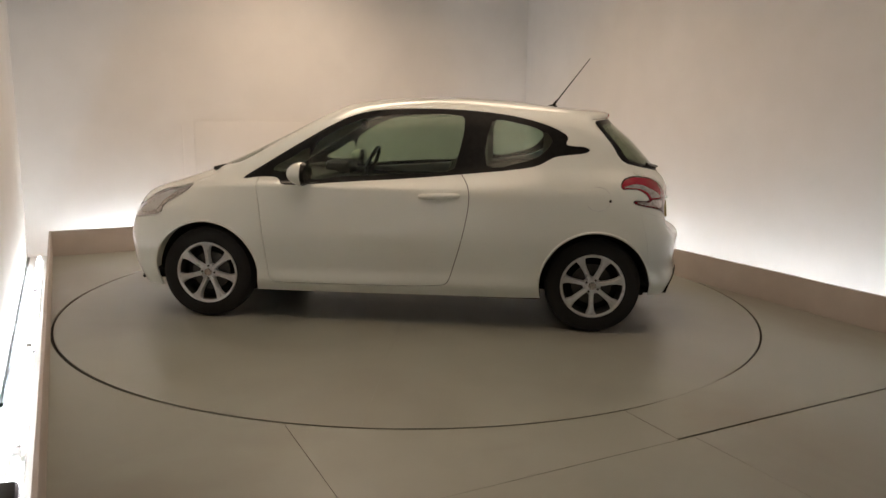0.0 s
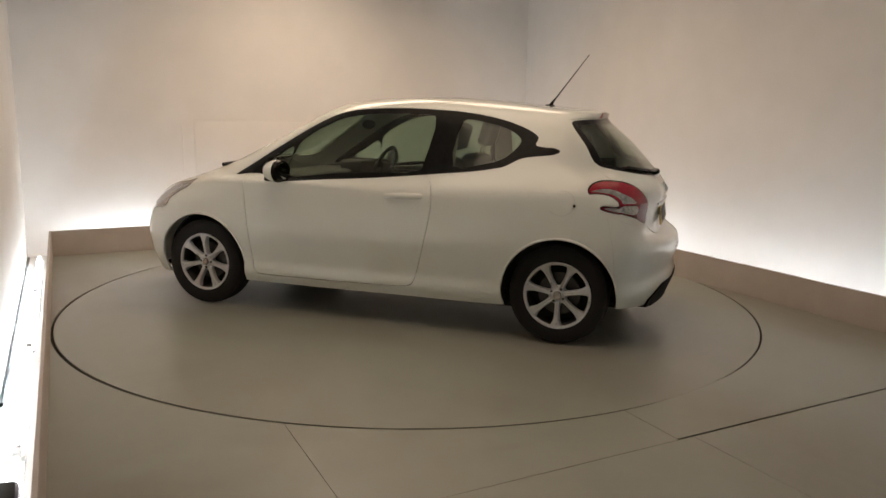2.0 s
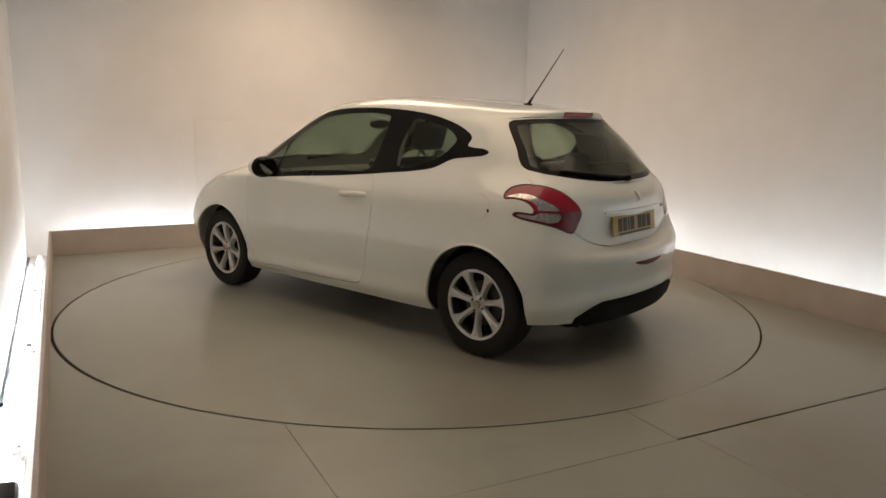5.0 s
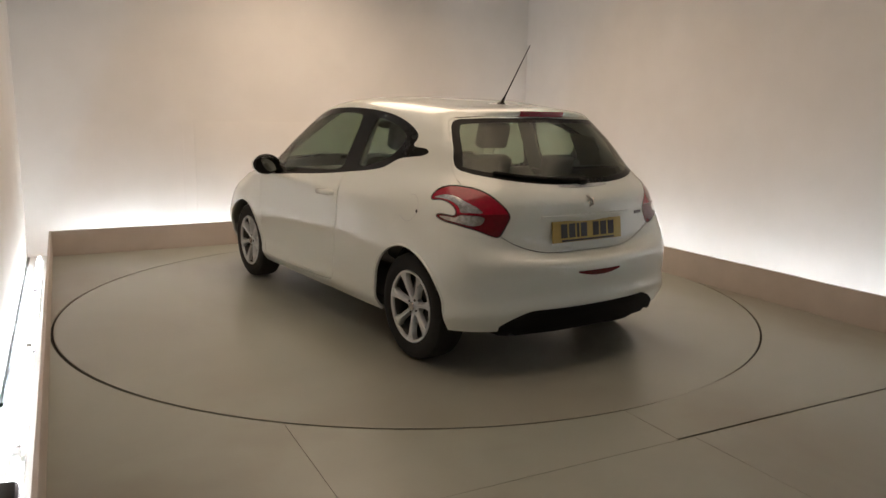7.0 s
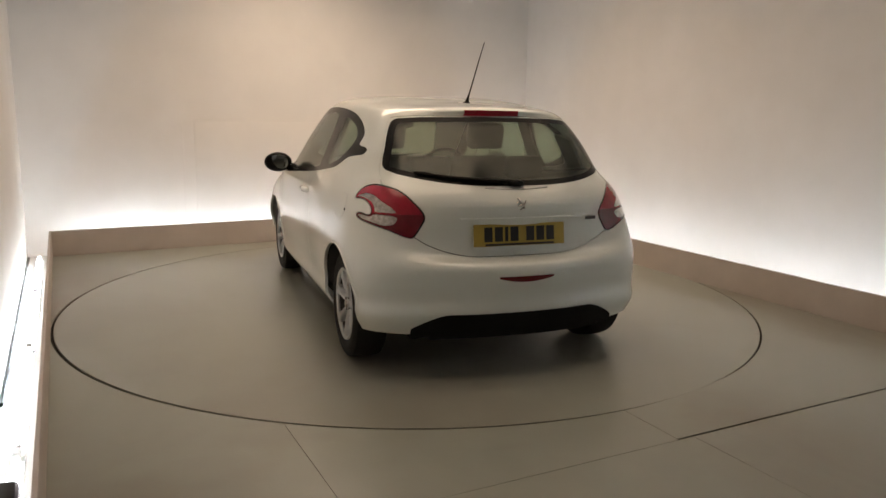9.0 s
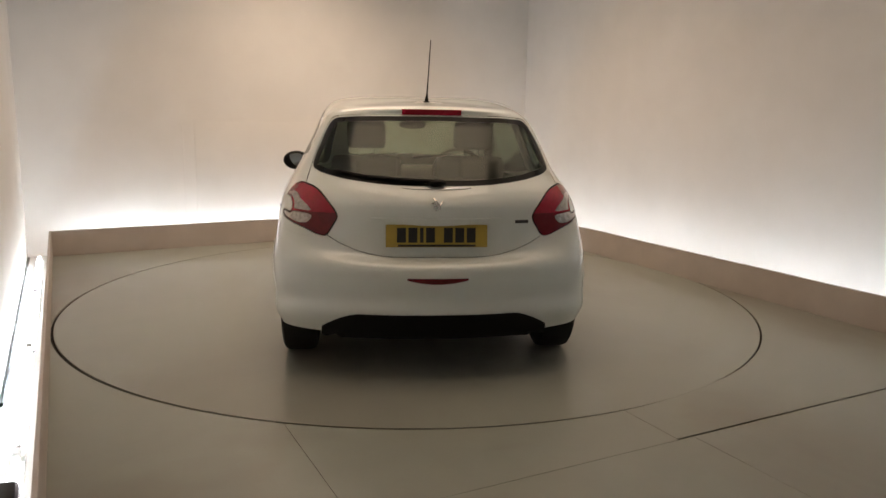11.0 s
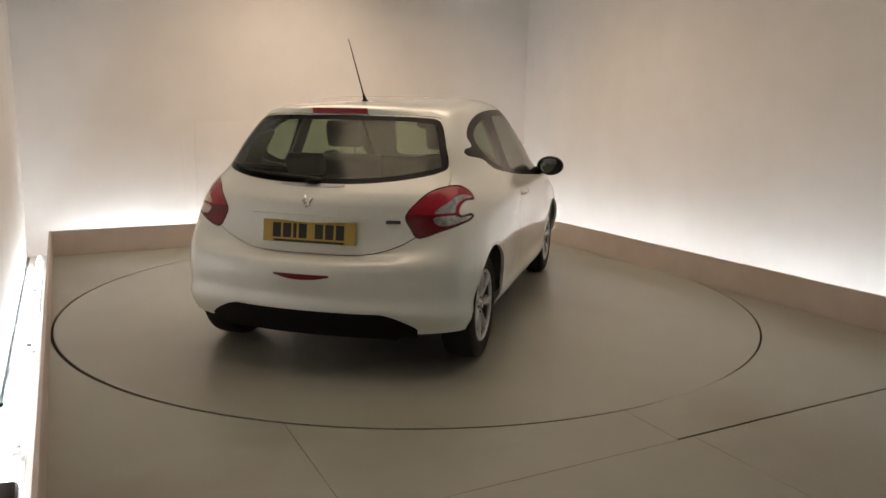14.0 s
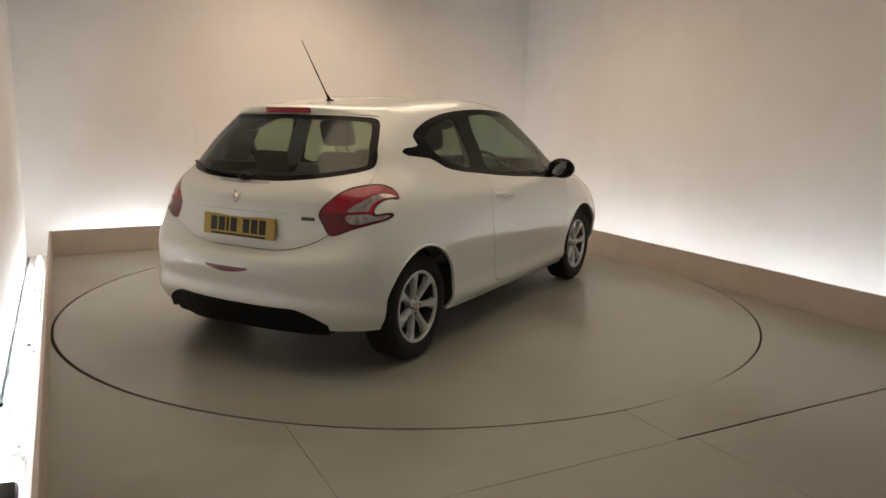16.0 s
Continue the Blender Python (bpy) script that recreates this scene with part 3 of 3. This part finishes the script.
def add_wheel(x, side, spin):
    """A tyre on a seven-spoke alloy wheel; its outer face looks along +y before it is turned."""
    w = new("wheel")
    w.parent = car
    w.matrix_local = pose(x, side * 0.735, HUB_Z, 0, 0, 0 if side > 0 else 180) @ pose(0, 0, 0, 0, spin, 0)
    w["label"] = "silver alloy wheel with a black tyre"
    part("tyre", lathe([(.195, -.075), (.235, -.094), (.275, -.093), (.296, -.080), (.303, -.05), (.304, 0), (.303, .05), (.296, .080), (.278, .092), (.25, .096), (.222, .091), (.195, .080), (.190, .0)]), TYRE, w, "black rubber tyre", 40)
    rim = part("rim", lathe([(.212, .080), (.216, .086), (.212, .091), (.200, .088), (.196, .078), (.200, .07), (.204, .07), (.207, .08)]), ALLOY, w, "", 40)
    rim.scale = (.955, 1, .955)
    # The barrel's dark colour carries the shade between the spokes.
    part("barrel", lathe([(.192, .075), (.184, .06), (.180, -.07), (.188, -.07), (.194, .0)]), DISC_IRON, w, "inner barrel, coloured dark for the shade behind the spokes", 40)
    for i in range(SPOKES):
        a = 2 * math.pi * i / SPOKES
        secs = []
        for r, half, y in ((.035, .021, .064), (.075, .0175, .072), (.115, .0175, .079), (.155, .0215, .084), (.182, .031, .086), (.203, .050, .086)):
            secs.append([(r, y - .034, -half * .95), (r, y - .004, -half * .8), (r, y + .002, -half * .42), (r, y - .002, 0), (r, y + .002, half * .42), (r, y - .004, half * .8), (r, y - .034, half * .95)])
        bm = solid(secs)
        bmesh.ops.rotate(bm, verts=bm.verts, cent=(0, 0, 0), matrix=Matrix.Rotation(a, 3, "Y"))
        part("spoke", bm, ALLOY, rim, "", 50)
    part("hub", lathe([(.0005, .072), (.028, .074), (.031, .068), (.058, .062), (.06, .03), (.0005, .03)], 40), ALLOY, rim)
    bm = bmesh.new()
    bmesh.ops.create_cone(bm, cap_ends=True, segments=28, radius1=.027, radius2=.023, depth=.008, matrix=pose(0, .078, 0, -90, 0, 0))
    part("hub_cap", bm, CLEAR_LENS, rim, "silver hub cap")
    for i in range(4):
        a = math.pi / 2 * i + 0.3
        bm = bmesh.new()
        bmesh.ops.create_cone(bm, cap_ends=True, segments=6, radius1=.009, radius2=.008, depth=.012, matrix=pose(.044 * math.cos(a), .066, .044 * math.sin(a), -90, 0, 0))
        part("wheel_bolt", bm, DISC_IRON, rim)
    part("brake_disc", lathe([(.05, .0), (.13, .0), (.13, .012), (.05, .012)], 40), DISC_IRON, w, "grey iron brake disc")
    # Black disc added in place of the shade behind the wheel.
    part("wheel_shade_disc", lathe([(.0005, -.04), (.196, -.04), (.196, -.032), (.0005, -.032)], 40), WELL, w)


for wx, spins in ((-AXLE, (-12.9, 20)), (AXLE, (14, 30))):
    add_wheel(wx, 1, spins[0])
    add_wheel(wx, -1, spins[1])
    for s in (-1, 1):
        bm = bmesh.new()
        inner, outer = [], []
        for i in range(37):
            a = math.pi * i / 36
            for lst, r in ((inner, .348), (outer, .358)):
                x, z = wx - 0.005 + r * math.cos(a), HUB_Z + 0.002 + r * math.sin(a)
                lst.append((bm.verts.new((x, s * .47, z)), bm.verts.new((x, s * .745, z))))
        for lst in (inner, outer):
            for p, q in zip(lst, lst[1:]):
                bm.faces.new((p[0], p[1], q[1], q[0]))
        bm.faces.new([p[0] for p in outer])
        for p, q in zip(range(36), range(1, 37)):
            bm.faces.new((inner[p][1], outer[p][1], outer[q][1], inner[q][1]))
        part("wheel_arch_liner", bm, WELL, car, "black wheel arch liner")

bm = box(bmesh.new(), -1.70, -.50, .20, 1.75, .50, .25, .01)
box(bm, -.95, -.62, .155, 1.55, .62, .205, .012)
box(bm, -1.66, -.44, .165, -1.50, .44, .24, .02)
box(bm, -1.33, -.62, .20, -1.21, .62, .30, .02)
box(bm, -.90, -.74, .20, .90, .74, .26, .01)
part("underbody", bm, WELL, car, "dark underbody", None)


# ---- fittings on the bodywork ----
def on_tail(y, z, out=0.0):
    """The place on the tail at (y, z), moved out from the skin."""
    hit = SKIN.ray_cast(Vector((-3, y, z)), Vector((1, 0, 0)))
    p, n = hit[0], hit[1]
    if p is None:
        p, n = SKIN.find_nearest(Vector((-1.85, y, z)))[:2]
    n = n if n.x < 0 else -n
    return p + n * out


def on_side(x, z, side, out=0.0):
    hit = SKIN.ray_cast(Vector((x, 3 * side, z)), Vector((0, -side, 0)))
    p, n = hit[0], hit[1]
    n = n if n.y * side > 0 else -n
    return p + n * out


def draped(place, columns, out, rows=4, back=-0.012):
    """A plate that follows the skin: columns of (a, low, high), place(a, z, out) gives its points."""
    bm = bmesh.new()
    layers = []
    for d in (out, back):
        layers.append([[bm.verts.new(place(a, lo + (hi - lo) * k / rows, d)) for k in range(rows + 1)] for a, lo, hi in columns])
    for g in layers:
        for p, q in zip(g, g[1:]):
            for k in range(rows):
                bm.faces.new((p[k], p[k + 1], q[k + 1], q[k]))
    f, b = layers
    n = len(columns)
    for i in range(n - 1):
        for k in (0, rows):
            bm.faces.new((f[i][k], f[i + 1][k], b[i + 1][k], b[i][k]))
    for i in (0, n - 1):
        for k in range(rows):
            bm.faces.new((f[i][k], f[i][k + 1], b[i][k + 1], b[i][k]))
    return bm


def rod(points, radii, segments=10):
    """A round rod through the points."""
    bm = bmesh.new()
    pts = [Vector(p) for p in points]
    rows = []
    for i, p in enumerate(pts):
        d = (pts[min(i + 1, len(pts) - 1)] - pts[max(i - 1, 0)]).normalized()
        a = d.orthogonal().normalized()
        b = d.cross(a)
        r = radii[i] if isinstance(radii, (list, tuple)) else radii
        rows.append([bm.verts.new(p + (a * math.cos(2 * math.pi * k / segments) + b * math.sin(2 * math.pi * k / segments)) * r) for k in range(segments)])
    for p, q in zip(rows, rows[1:]):
        off = min(range(segments), key=lambda o: sum((p[k].co - q[(k + o) % segments].co).length for k in range(segments)))
        for k in range(segments):
            j = (k + 1) % segments
            bm.faces.new((p[k], p[j], q[(j + off) % segments], q[(k + off) % segments]))
    bm.faces.new(rows[0])
    bm.faces.new(rows[-1])
    return bm


def ellipsoid(bm, centre, size, m=None):
    r = bmesh.ops.create_uvsphere(bm, u_segments=24, v_segments=16, radius=1.0)
    bmesh.ops.transform(bm, verts=r["verts"], matrix=Matrix.Translation(centre) @ (m or Matrix()) @ Matrix.Diagonal((*size, 1)))
    return r["verts"]


def spread(n, half):
    return [-half + 2 * half * i / n for i in range(n + 1)]


# rear: diffuser, fog lamp, brake lamp, plate, badges, wiper
def diffuser_top(y):
    a = abs(y)
    return 0.358 - 0.085 * min(1.0, max(0.0, (a - 0.40) / 0.20)) ** 1.6


bm = draped(on_tail, [(y, 0.225, diffuser_top(y)) for y in spread(48, 0.59)], 0.009, 6)
for v in bm.verts:
    if v.co.z < 0.28:
        v.co.z -= 0.022 * min(1.0, (0.28 - v.co.z) / 0.035)
part("diffuser", bm, PLASTIC, car, "black plastic diffuser below the bumper")
part("fog_lamp", draped(on_tail, [(y, 0.524 + 0.020 * (abs(y) / .155) ** 2, 0.553 + 0.001 * abs(y)) for y in spread(16, 0.155)], 0.004), DARK_LENS, car, "red rear fog lamp")
part("brake_lamp", draped(on_tail, [(y, 1.363, 1.392 - 0.03 * y * y) for y in spread(12, 0.165)], 0.006), RED_LENS, tailgate_part, "red high-level brake lamp")
part("grip_lip", draped(on_tail, [(y, 0.832, 0.845) for y in spread(20, 0.33)], 0.010), PAINT, tailgate_part)
part("trim_bar", draped(on_tail, [(y, 0.985 + 0.008 * (abs(y) / .18) ** 2, 0.999) for y in spread(14, 0.18)], 0.004), ALLOY, tailgate_part, "grey trim below the rear window")

plate = new("number_plate")
plate.parent = tailgate_part
plate.matrix_local = pose(-1.798, 0, 0.753, 0, 7, 0)
plate["label"] = "yellow rear number plate"
part("plate_board", box(bmesh.new(), -0.012, -0.262, -0.058, 0.0, 0.262, 0.058, 0.003), YELLOW, plate)
y = 0.205
for i in range(7):
    w = 0.018 if i == 2 else 0.046
    part("glyph_bar", box(bmesh.new(), -0.0135, y - w, -0.034, -0.0118, y, 0.042), INK, plate, smooth=None)
    y -= w + (0.046 if i == 3 else 0.013)
part("dealer_bar", box(bmesh.new(), -0.0135, -0.20, -0.055, -0.0118, 0.20, -0.044), INK, plate, smooth=None)

badge = part("badge", rod([on_tail(y, z, .007) for y, z in ((.020, .942), (.010, .930), (-.004, .912), (-.014, .893))], [.005, .008, .009, .005], 8), CHROME, tailgate_part, "plain chrome badge")
for p, q in (((.006, .926), (.030, .918)), ((-.004, .914), (.020, .902)), ((-.012, .900), (.012, .886)), ((-.010, .906), (-.028, .930))):
    part("badge_bar", rod([on_tail(*p, .006), on_tail(*q, .004)], [.005, .003], 8), CHROME, badge)
part("name_bar", draped(on_tail, [(y, 0.815, 0.832) for y in [-0.485 + 0.018 * i for i in range(5)]], 0.004), DISC_IRON, tailgate_part, "small grey name badge")

wiper = part("wiper", rod([on_tail(yy, zz, o) for yy, zz, o in ((0.0, 1.010, .010), (0.02, 1.014, .022), (0.16, 1.022, .020), (0.30, 1.032, .018))], [.013, .011, .008, .006]), BLACK, tailgate_part, "black rear wiper")
part("wiper_blade", rod([on_tail(yy, zz, .014) for yy, zz in ((0.06, 1.022), (0.2, 1.028), (0.36, 1.040), (0.52, 1.062))], .009), BLACK, wiper)
bm = bmesh.new()
ellipsoid(bm, on_tail(0, 1.012, .010), (.03, .05, .022))
part("wiper_cap", bm, BLACK, wiper)

# roof aerial
aerial = part("aerial", rod([(-1.012, 0, 1.437), (-1.03, 0, 1.465), (-1.05, 0, 1.49), (-1.264, 0, 1.777)], [.014, .009, .0045, .0024]), BLACK, car, "black roof aerial")
bm = bmesh.new()
ellipsoid(bm, (-1.01, 0, 1.439), (.035, .018, .012))
part("aerial_foot", bm, BLACK, aerial)

for wx in (-AXLE, AXLE):
    for side in (1, -1):
        lip = [on_side(wx - 0.005 + .352 * math.cos(radians(a)), HUB_Z + .002 + .352 * math.sin(radians(a)), side, -.001) for a in range(4, 177, 4)]
        part("arch_lip", rod(lip, [.002] + [.0075] * (len(lip) - 2) + [.002], 8), PAINT, car, "", 80)
for side in (1, -1):
    # door handle
    part("door_handle", rod([on_side(x, z, side, o) for x, z, o in ((-.155, .855, -.006), (-.178, .856, .004), (-.28, .860, .009), (-.382, .864, .004), (-.408, .865, -.006))], [.012, .018, .0215, .018, .012], 14), PAINT, car)
    # mirror: cap, shell and glass
    m = new("door_mirror")
    m.parent = car
    m["label"] = "door mirror with a black housing and white cap"
    my = side * 0.925
    bm = bmesh.new()
    ellipsoid(bm, (0.575, my, .985), (.105, .106, .075))
    bmesh.ops.bisect_plane(bm, geom=bm.verts[:] + bm.edges[:] + bm.faces[:], plane_co=(0.572, my, .985), plane_no=(1, 0, 0), clear_inner=True)
    bmesh.ops.holes_fill(bm, edges=bm.edges)
    part("mirror_cap", bm, PAINT, m, "white painted mirror cap")
    bm = bmesh.new()
    ellipsoid(bm, (0.585, my, .985), (.080, .107, .076))
    bmesh.ops.bisect_plane(bm, geom=bm.verts[:] + bm.edges[:] + bm.faces[:], plane_co=(0.576, my, .985), plane_no=(1, 0, 0), clear_outer=True)
    bmesh.ops.bisect_plane(bm, geom=bm.verts[:] + bm.edges[:] + bm.faces[:], plane_co=(0.548, my, .985), plane_no=(-1, 0, 0), clear_outer=True)
    bmesh.ops.holes_fill(bm, edges=bm.edges)
    part("mirror_housing", bm, BLACK, m, "black mirror housing")
    bm = bmesh.new()
    ellipsoid(bm, (0.547, my, .985), (.004, .082, .057), pose(0, 0, 0, 0, -4, side * -6))
    part("mirror_pane", bm, MIRROR, m, "mirror glass")
    part("mirror_foot", rod([(0.60, side * .85, .955), (0.62, side * .80, .94), (.63, side * .76, .93)], [.035, .032, .03]), BLACK, m)

# fuel flap on the left flank: a fine round joint and its lock
ring_pts = [(-1.275 + .078 * math.cos(2 * math.pi * k / 48), .865 + .072 * math.sin(2 * math.pi * k / 48)) for k in range(49)]
flap = part("fuel_flap", rod([on_side(x, z, 1, 0.0) for x, z in ring_pts[10:44]], .0013, 6), ALLOY, car, "round fuel flap joint")
bm = bmesh.new()
ellipsoid(bm, on_side(-1.350, .853, 1), (.008, .004, .010))
part("flap_lock", bm, INK, flap)


# ---- inside the car ----
def cushion(name, x0, y0, z0, x1, y1, z1, bevel, m, parent, mat=None):
    ob = part(name, box(bmesh.new(), x0, y0, z0, x1, y1, z1, bevel), mat or SEAT, parent, "", 60)
    ob.matrix_local = m
    return ob


for side in (1, -1):
    seat = new("front_seat")
    seat.parent = car
    seat.matrix_local = pose(0, side * 0.36, 0)
    seat["label"] = "dark grey cloth front seat"
    cushion("seat_cushion", -.25, -.24, -.07, .25, .24, .07, .05, pose(.12, 0, .48, 0, -6, 0), seat)
    cushion("seat_back", -.06, -.24, 0, .06, .24, .62, .055, pose(-.17, 0, .50, 0, -22, 0), seat)
    cushion("headrest", -.045, -.13, 0, .045, .13, .18, .04, pose(-.455, 0, 1.14, 0, -16, 0), seat)
    for yy in (-.05, .05):
        part("headrest_post", rod([(-.40, yy, 1.05), (-.46, yy, 1.17)], .006, 8), CHROME, seat)
    trim = part("door_card", draped(lambda a, z, o: on_side(a, z, side, o), [(x, .32, .90) for x in [-.42 + .0625 * i for i in range(21)]], -0.03, 5, -0.06), DASH, car, "dark door trim")
    part("quarter_trim", draped(lambda a, z, o: on_side(a, z, side, o), [(x, .70, 1.00 + max(0, -x - .55) * .09) for x in [-.46 - .05 * i for i in range(20)]], -0.02, 6, -0.05), DASH, car, "dark rear side trim")
    inside = lambda a, z, o: on_side(a, z, side, o)
    part("pillar_trim", draped(inside, [(x, .99, 1.36) for x in (-.575, -.54, -.50, -.46, -.425)], -0.018, 5, -0.035), LINING, car, "pale inner pillar trim")
    part("pillar_trim", draped(inside, [(x, 1.05 - .1 * (x + .95), 1.27 + .1 * (x + .95)) for x in (-1.22, -1.16, -1.10, -1.04, -.99)], -0.018, 5, -0.035), LINING, car, "pale inner pillar trim")
    part("front_wiper", rod([(1.315, side * .28 + .22, .976), (1.265, side * .28, .996), (1.22, side * .28 - .18, 1.018)], [.014, .011, .007]), BLACK, car, "black front wiper")
bench = new("rear_seat")
bench.parent = car
bench["label"] = "dark grey cloth rear bench"
cushion("seat_cushion", -.24, -.58, -.07, .24, .58, .07, .05, pose(-.82, 0, .50, 0, -5, 0), bench)
cushion("seat_back", -.06, -.58, 0, .06, .58, .50, .05, pose(-1.05, 0, .52, 0, -18, 0), bench)
for yy in (-.30, .30):
    cushion("headrest", -.04, -.12, 0, .04, .12, .13, .035, pose(-1.20, yy, 1.0, 0, -14, 0), bench)
part("parcel_shelf", box(bmesh.new(), -1.62, -.56, .90, -1.24, .56, .93, .01), DASH, car)
bm = box(bmesh.new(), .60, -.66, .55, 1.05, .66, .93, .06)
part("dashboard", bm, DASH, car, "", 60)
wheel_pts = [(.0, .185 * math.cos(2 * math.pi * k / 32), .185 * math.sin(2 * math.pi * k / 32)) for k in range(33)]
steer = part("steering_wheel", rod(wheel_pts, .015, 8), DASH, car)
steer.matrix_local = pose(.40, -.36, .93, 0, -24, 0)
bm = box(bmesh.new(), -.02, -.07, -.06, .03, .07, .06, .02)
for yy, zz in ((-.18, 0), (.18, 0), (0, -.18)):
    box(bm, -.008, min(0, yy) - .012, min(0, zz) - .012, .008, max(0, yy) + .012, max(0, zz) + .012)
part("steering_hub", bm, DASH, steer)
part("instrument_hood", box(bmesh.new(), .52, -.52, .90, .72, -.20, 1.0, .04), DASH, car)
bm = bmesh.new()
ellipsoid(bm, (.36, 0, 1.285), (.018, .11, .035))
part("inner_mirror", bm, DASH, car)


# ---- small things in the room ----
def cable(name, pts, r, label):
    ob = mesh_object(name, rod(pts, r, 8), BLACK, None, "", 60)
    ob.matrix_world = ROOM
    return tagged(ob, label, "cable")


# Black rod stands for the dark gap at the wall's foot.
cable("cable", [(LEFT_WALL + 0.012, 2.95 - 0.25 * i, TROUGH + 0.012 + 0.002 * math.sin(i * 1.7)) for i in range(17)], 0.011, "dark joint along the wall's foot in the trough, drawn as a cable")
adapter = tagged(new("power_adapter"), "small black power box in the trough, its beige highlight built as a plate", "power box")
adapter.matrix_world = ROOM @ pose(-2.60, -2.44, TROUGH, 0, 0, 2)
part("case", box(bmesh.new(), -0.075, -0.20, 0, 0.065, 0.10, 0.21, 0.022), BLACK, adapter, "black plastic case")
# Beige plate put in for the highlight on the black case.
part("highlight_plate", box(bmesh.new(), 0.046, 0.06, 0.150, 0.0665, 0.085, 0.195, 0.002), LINING, adapter, "beige plate standing for a highlight")
hatch = tagged(new("wall_hatch"), "white painted access panel flush with the back wall", "access panel")
hatch.matrix_world = ROOM @ pose(0, BACK_WALL, 0)
part("hatch_leaf", box(bmesh.new(), -1.09, -0.006, 0.30, 0.70, 0.0, 1.255, 0.002), WALL_PAINT, hatch)
part("hatch_jamb", box(bmesh.new(), -1.215, -0.004, 0.30, -1.20, 0.0, 1.255, 0.001), WALL_PAINT, hatch)


# ---- what moves ----
def motions():
    times = [0.0, 0.1, 0.2] + [0.5 * i for i in range(1, 32)] + [15.8, 15.9, 16.0]
    turn = [(t, 172.66 - 7.183 * t) for t in times]
    walk(turntable, [(t, pose(0, 0, 0, 0, 0, a)) for t, a in turn])
    walk(car, [(t, pose(0, 0, 0, 0, 0, a) @ pose(0.015, -0.0024, 0)) for t, a in turn])


motions()
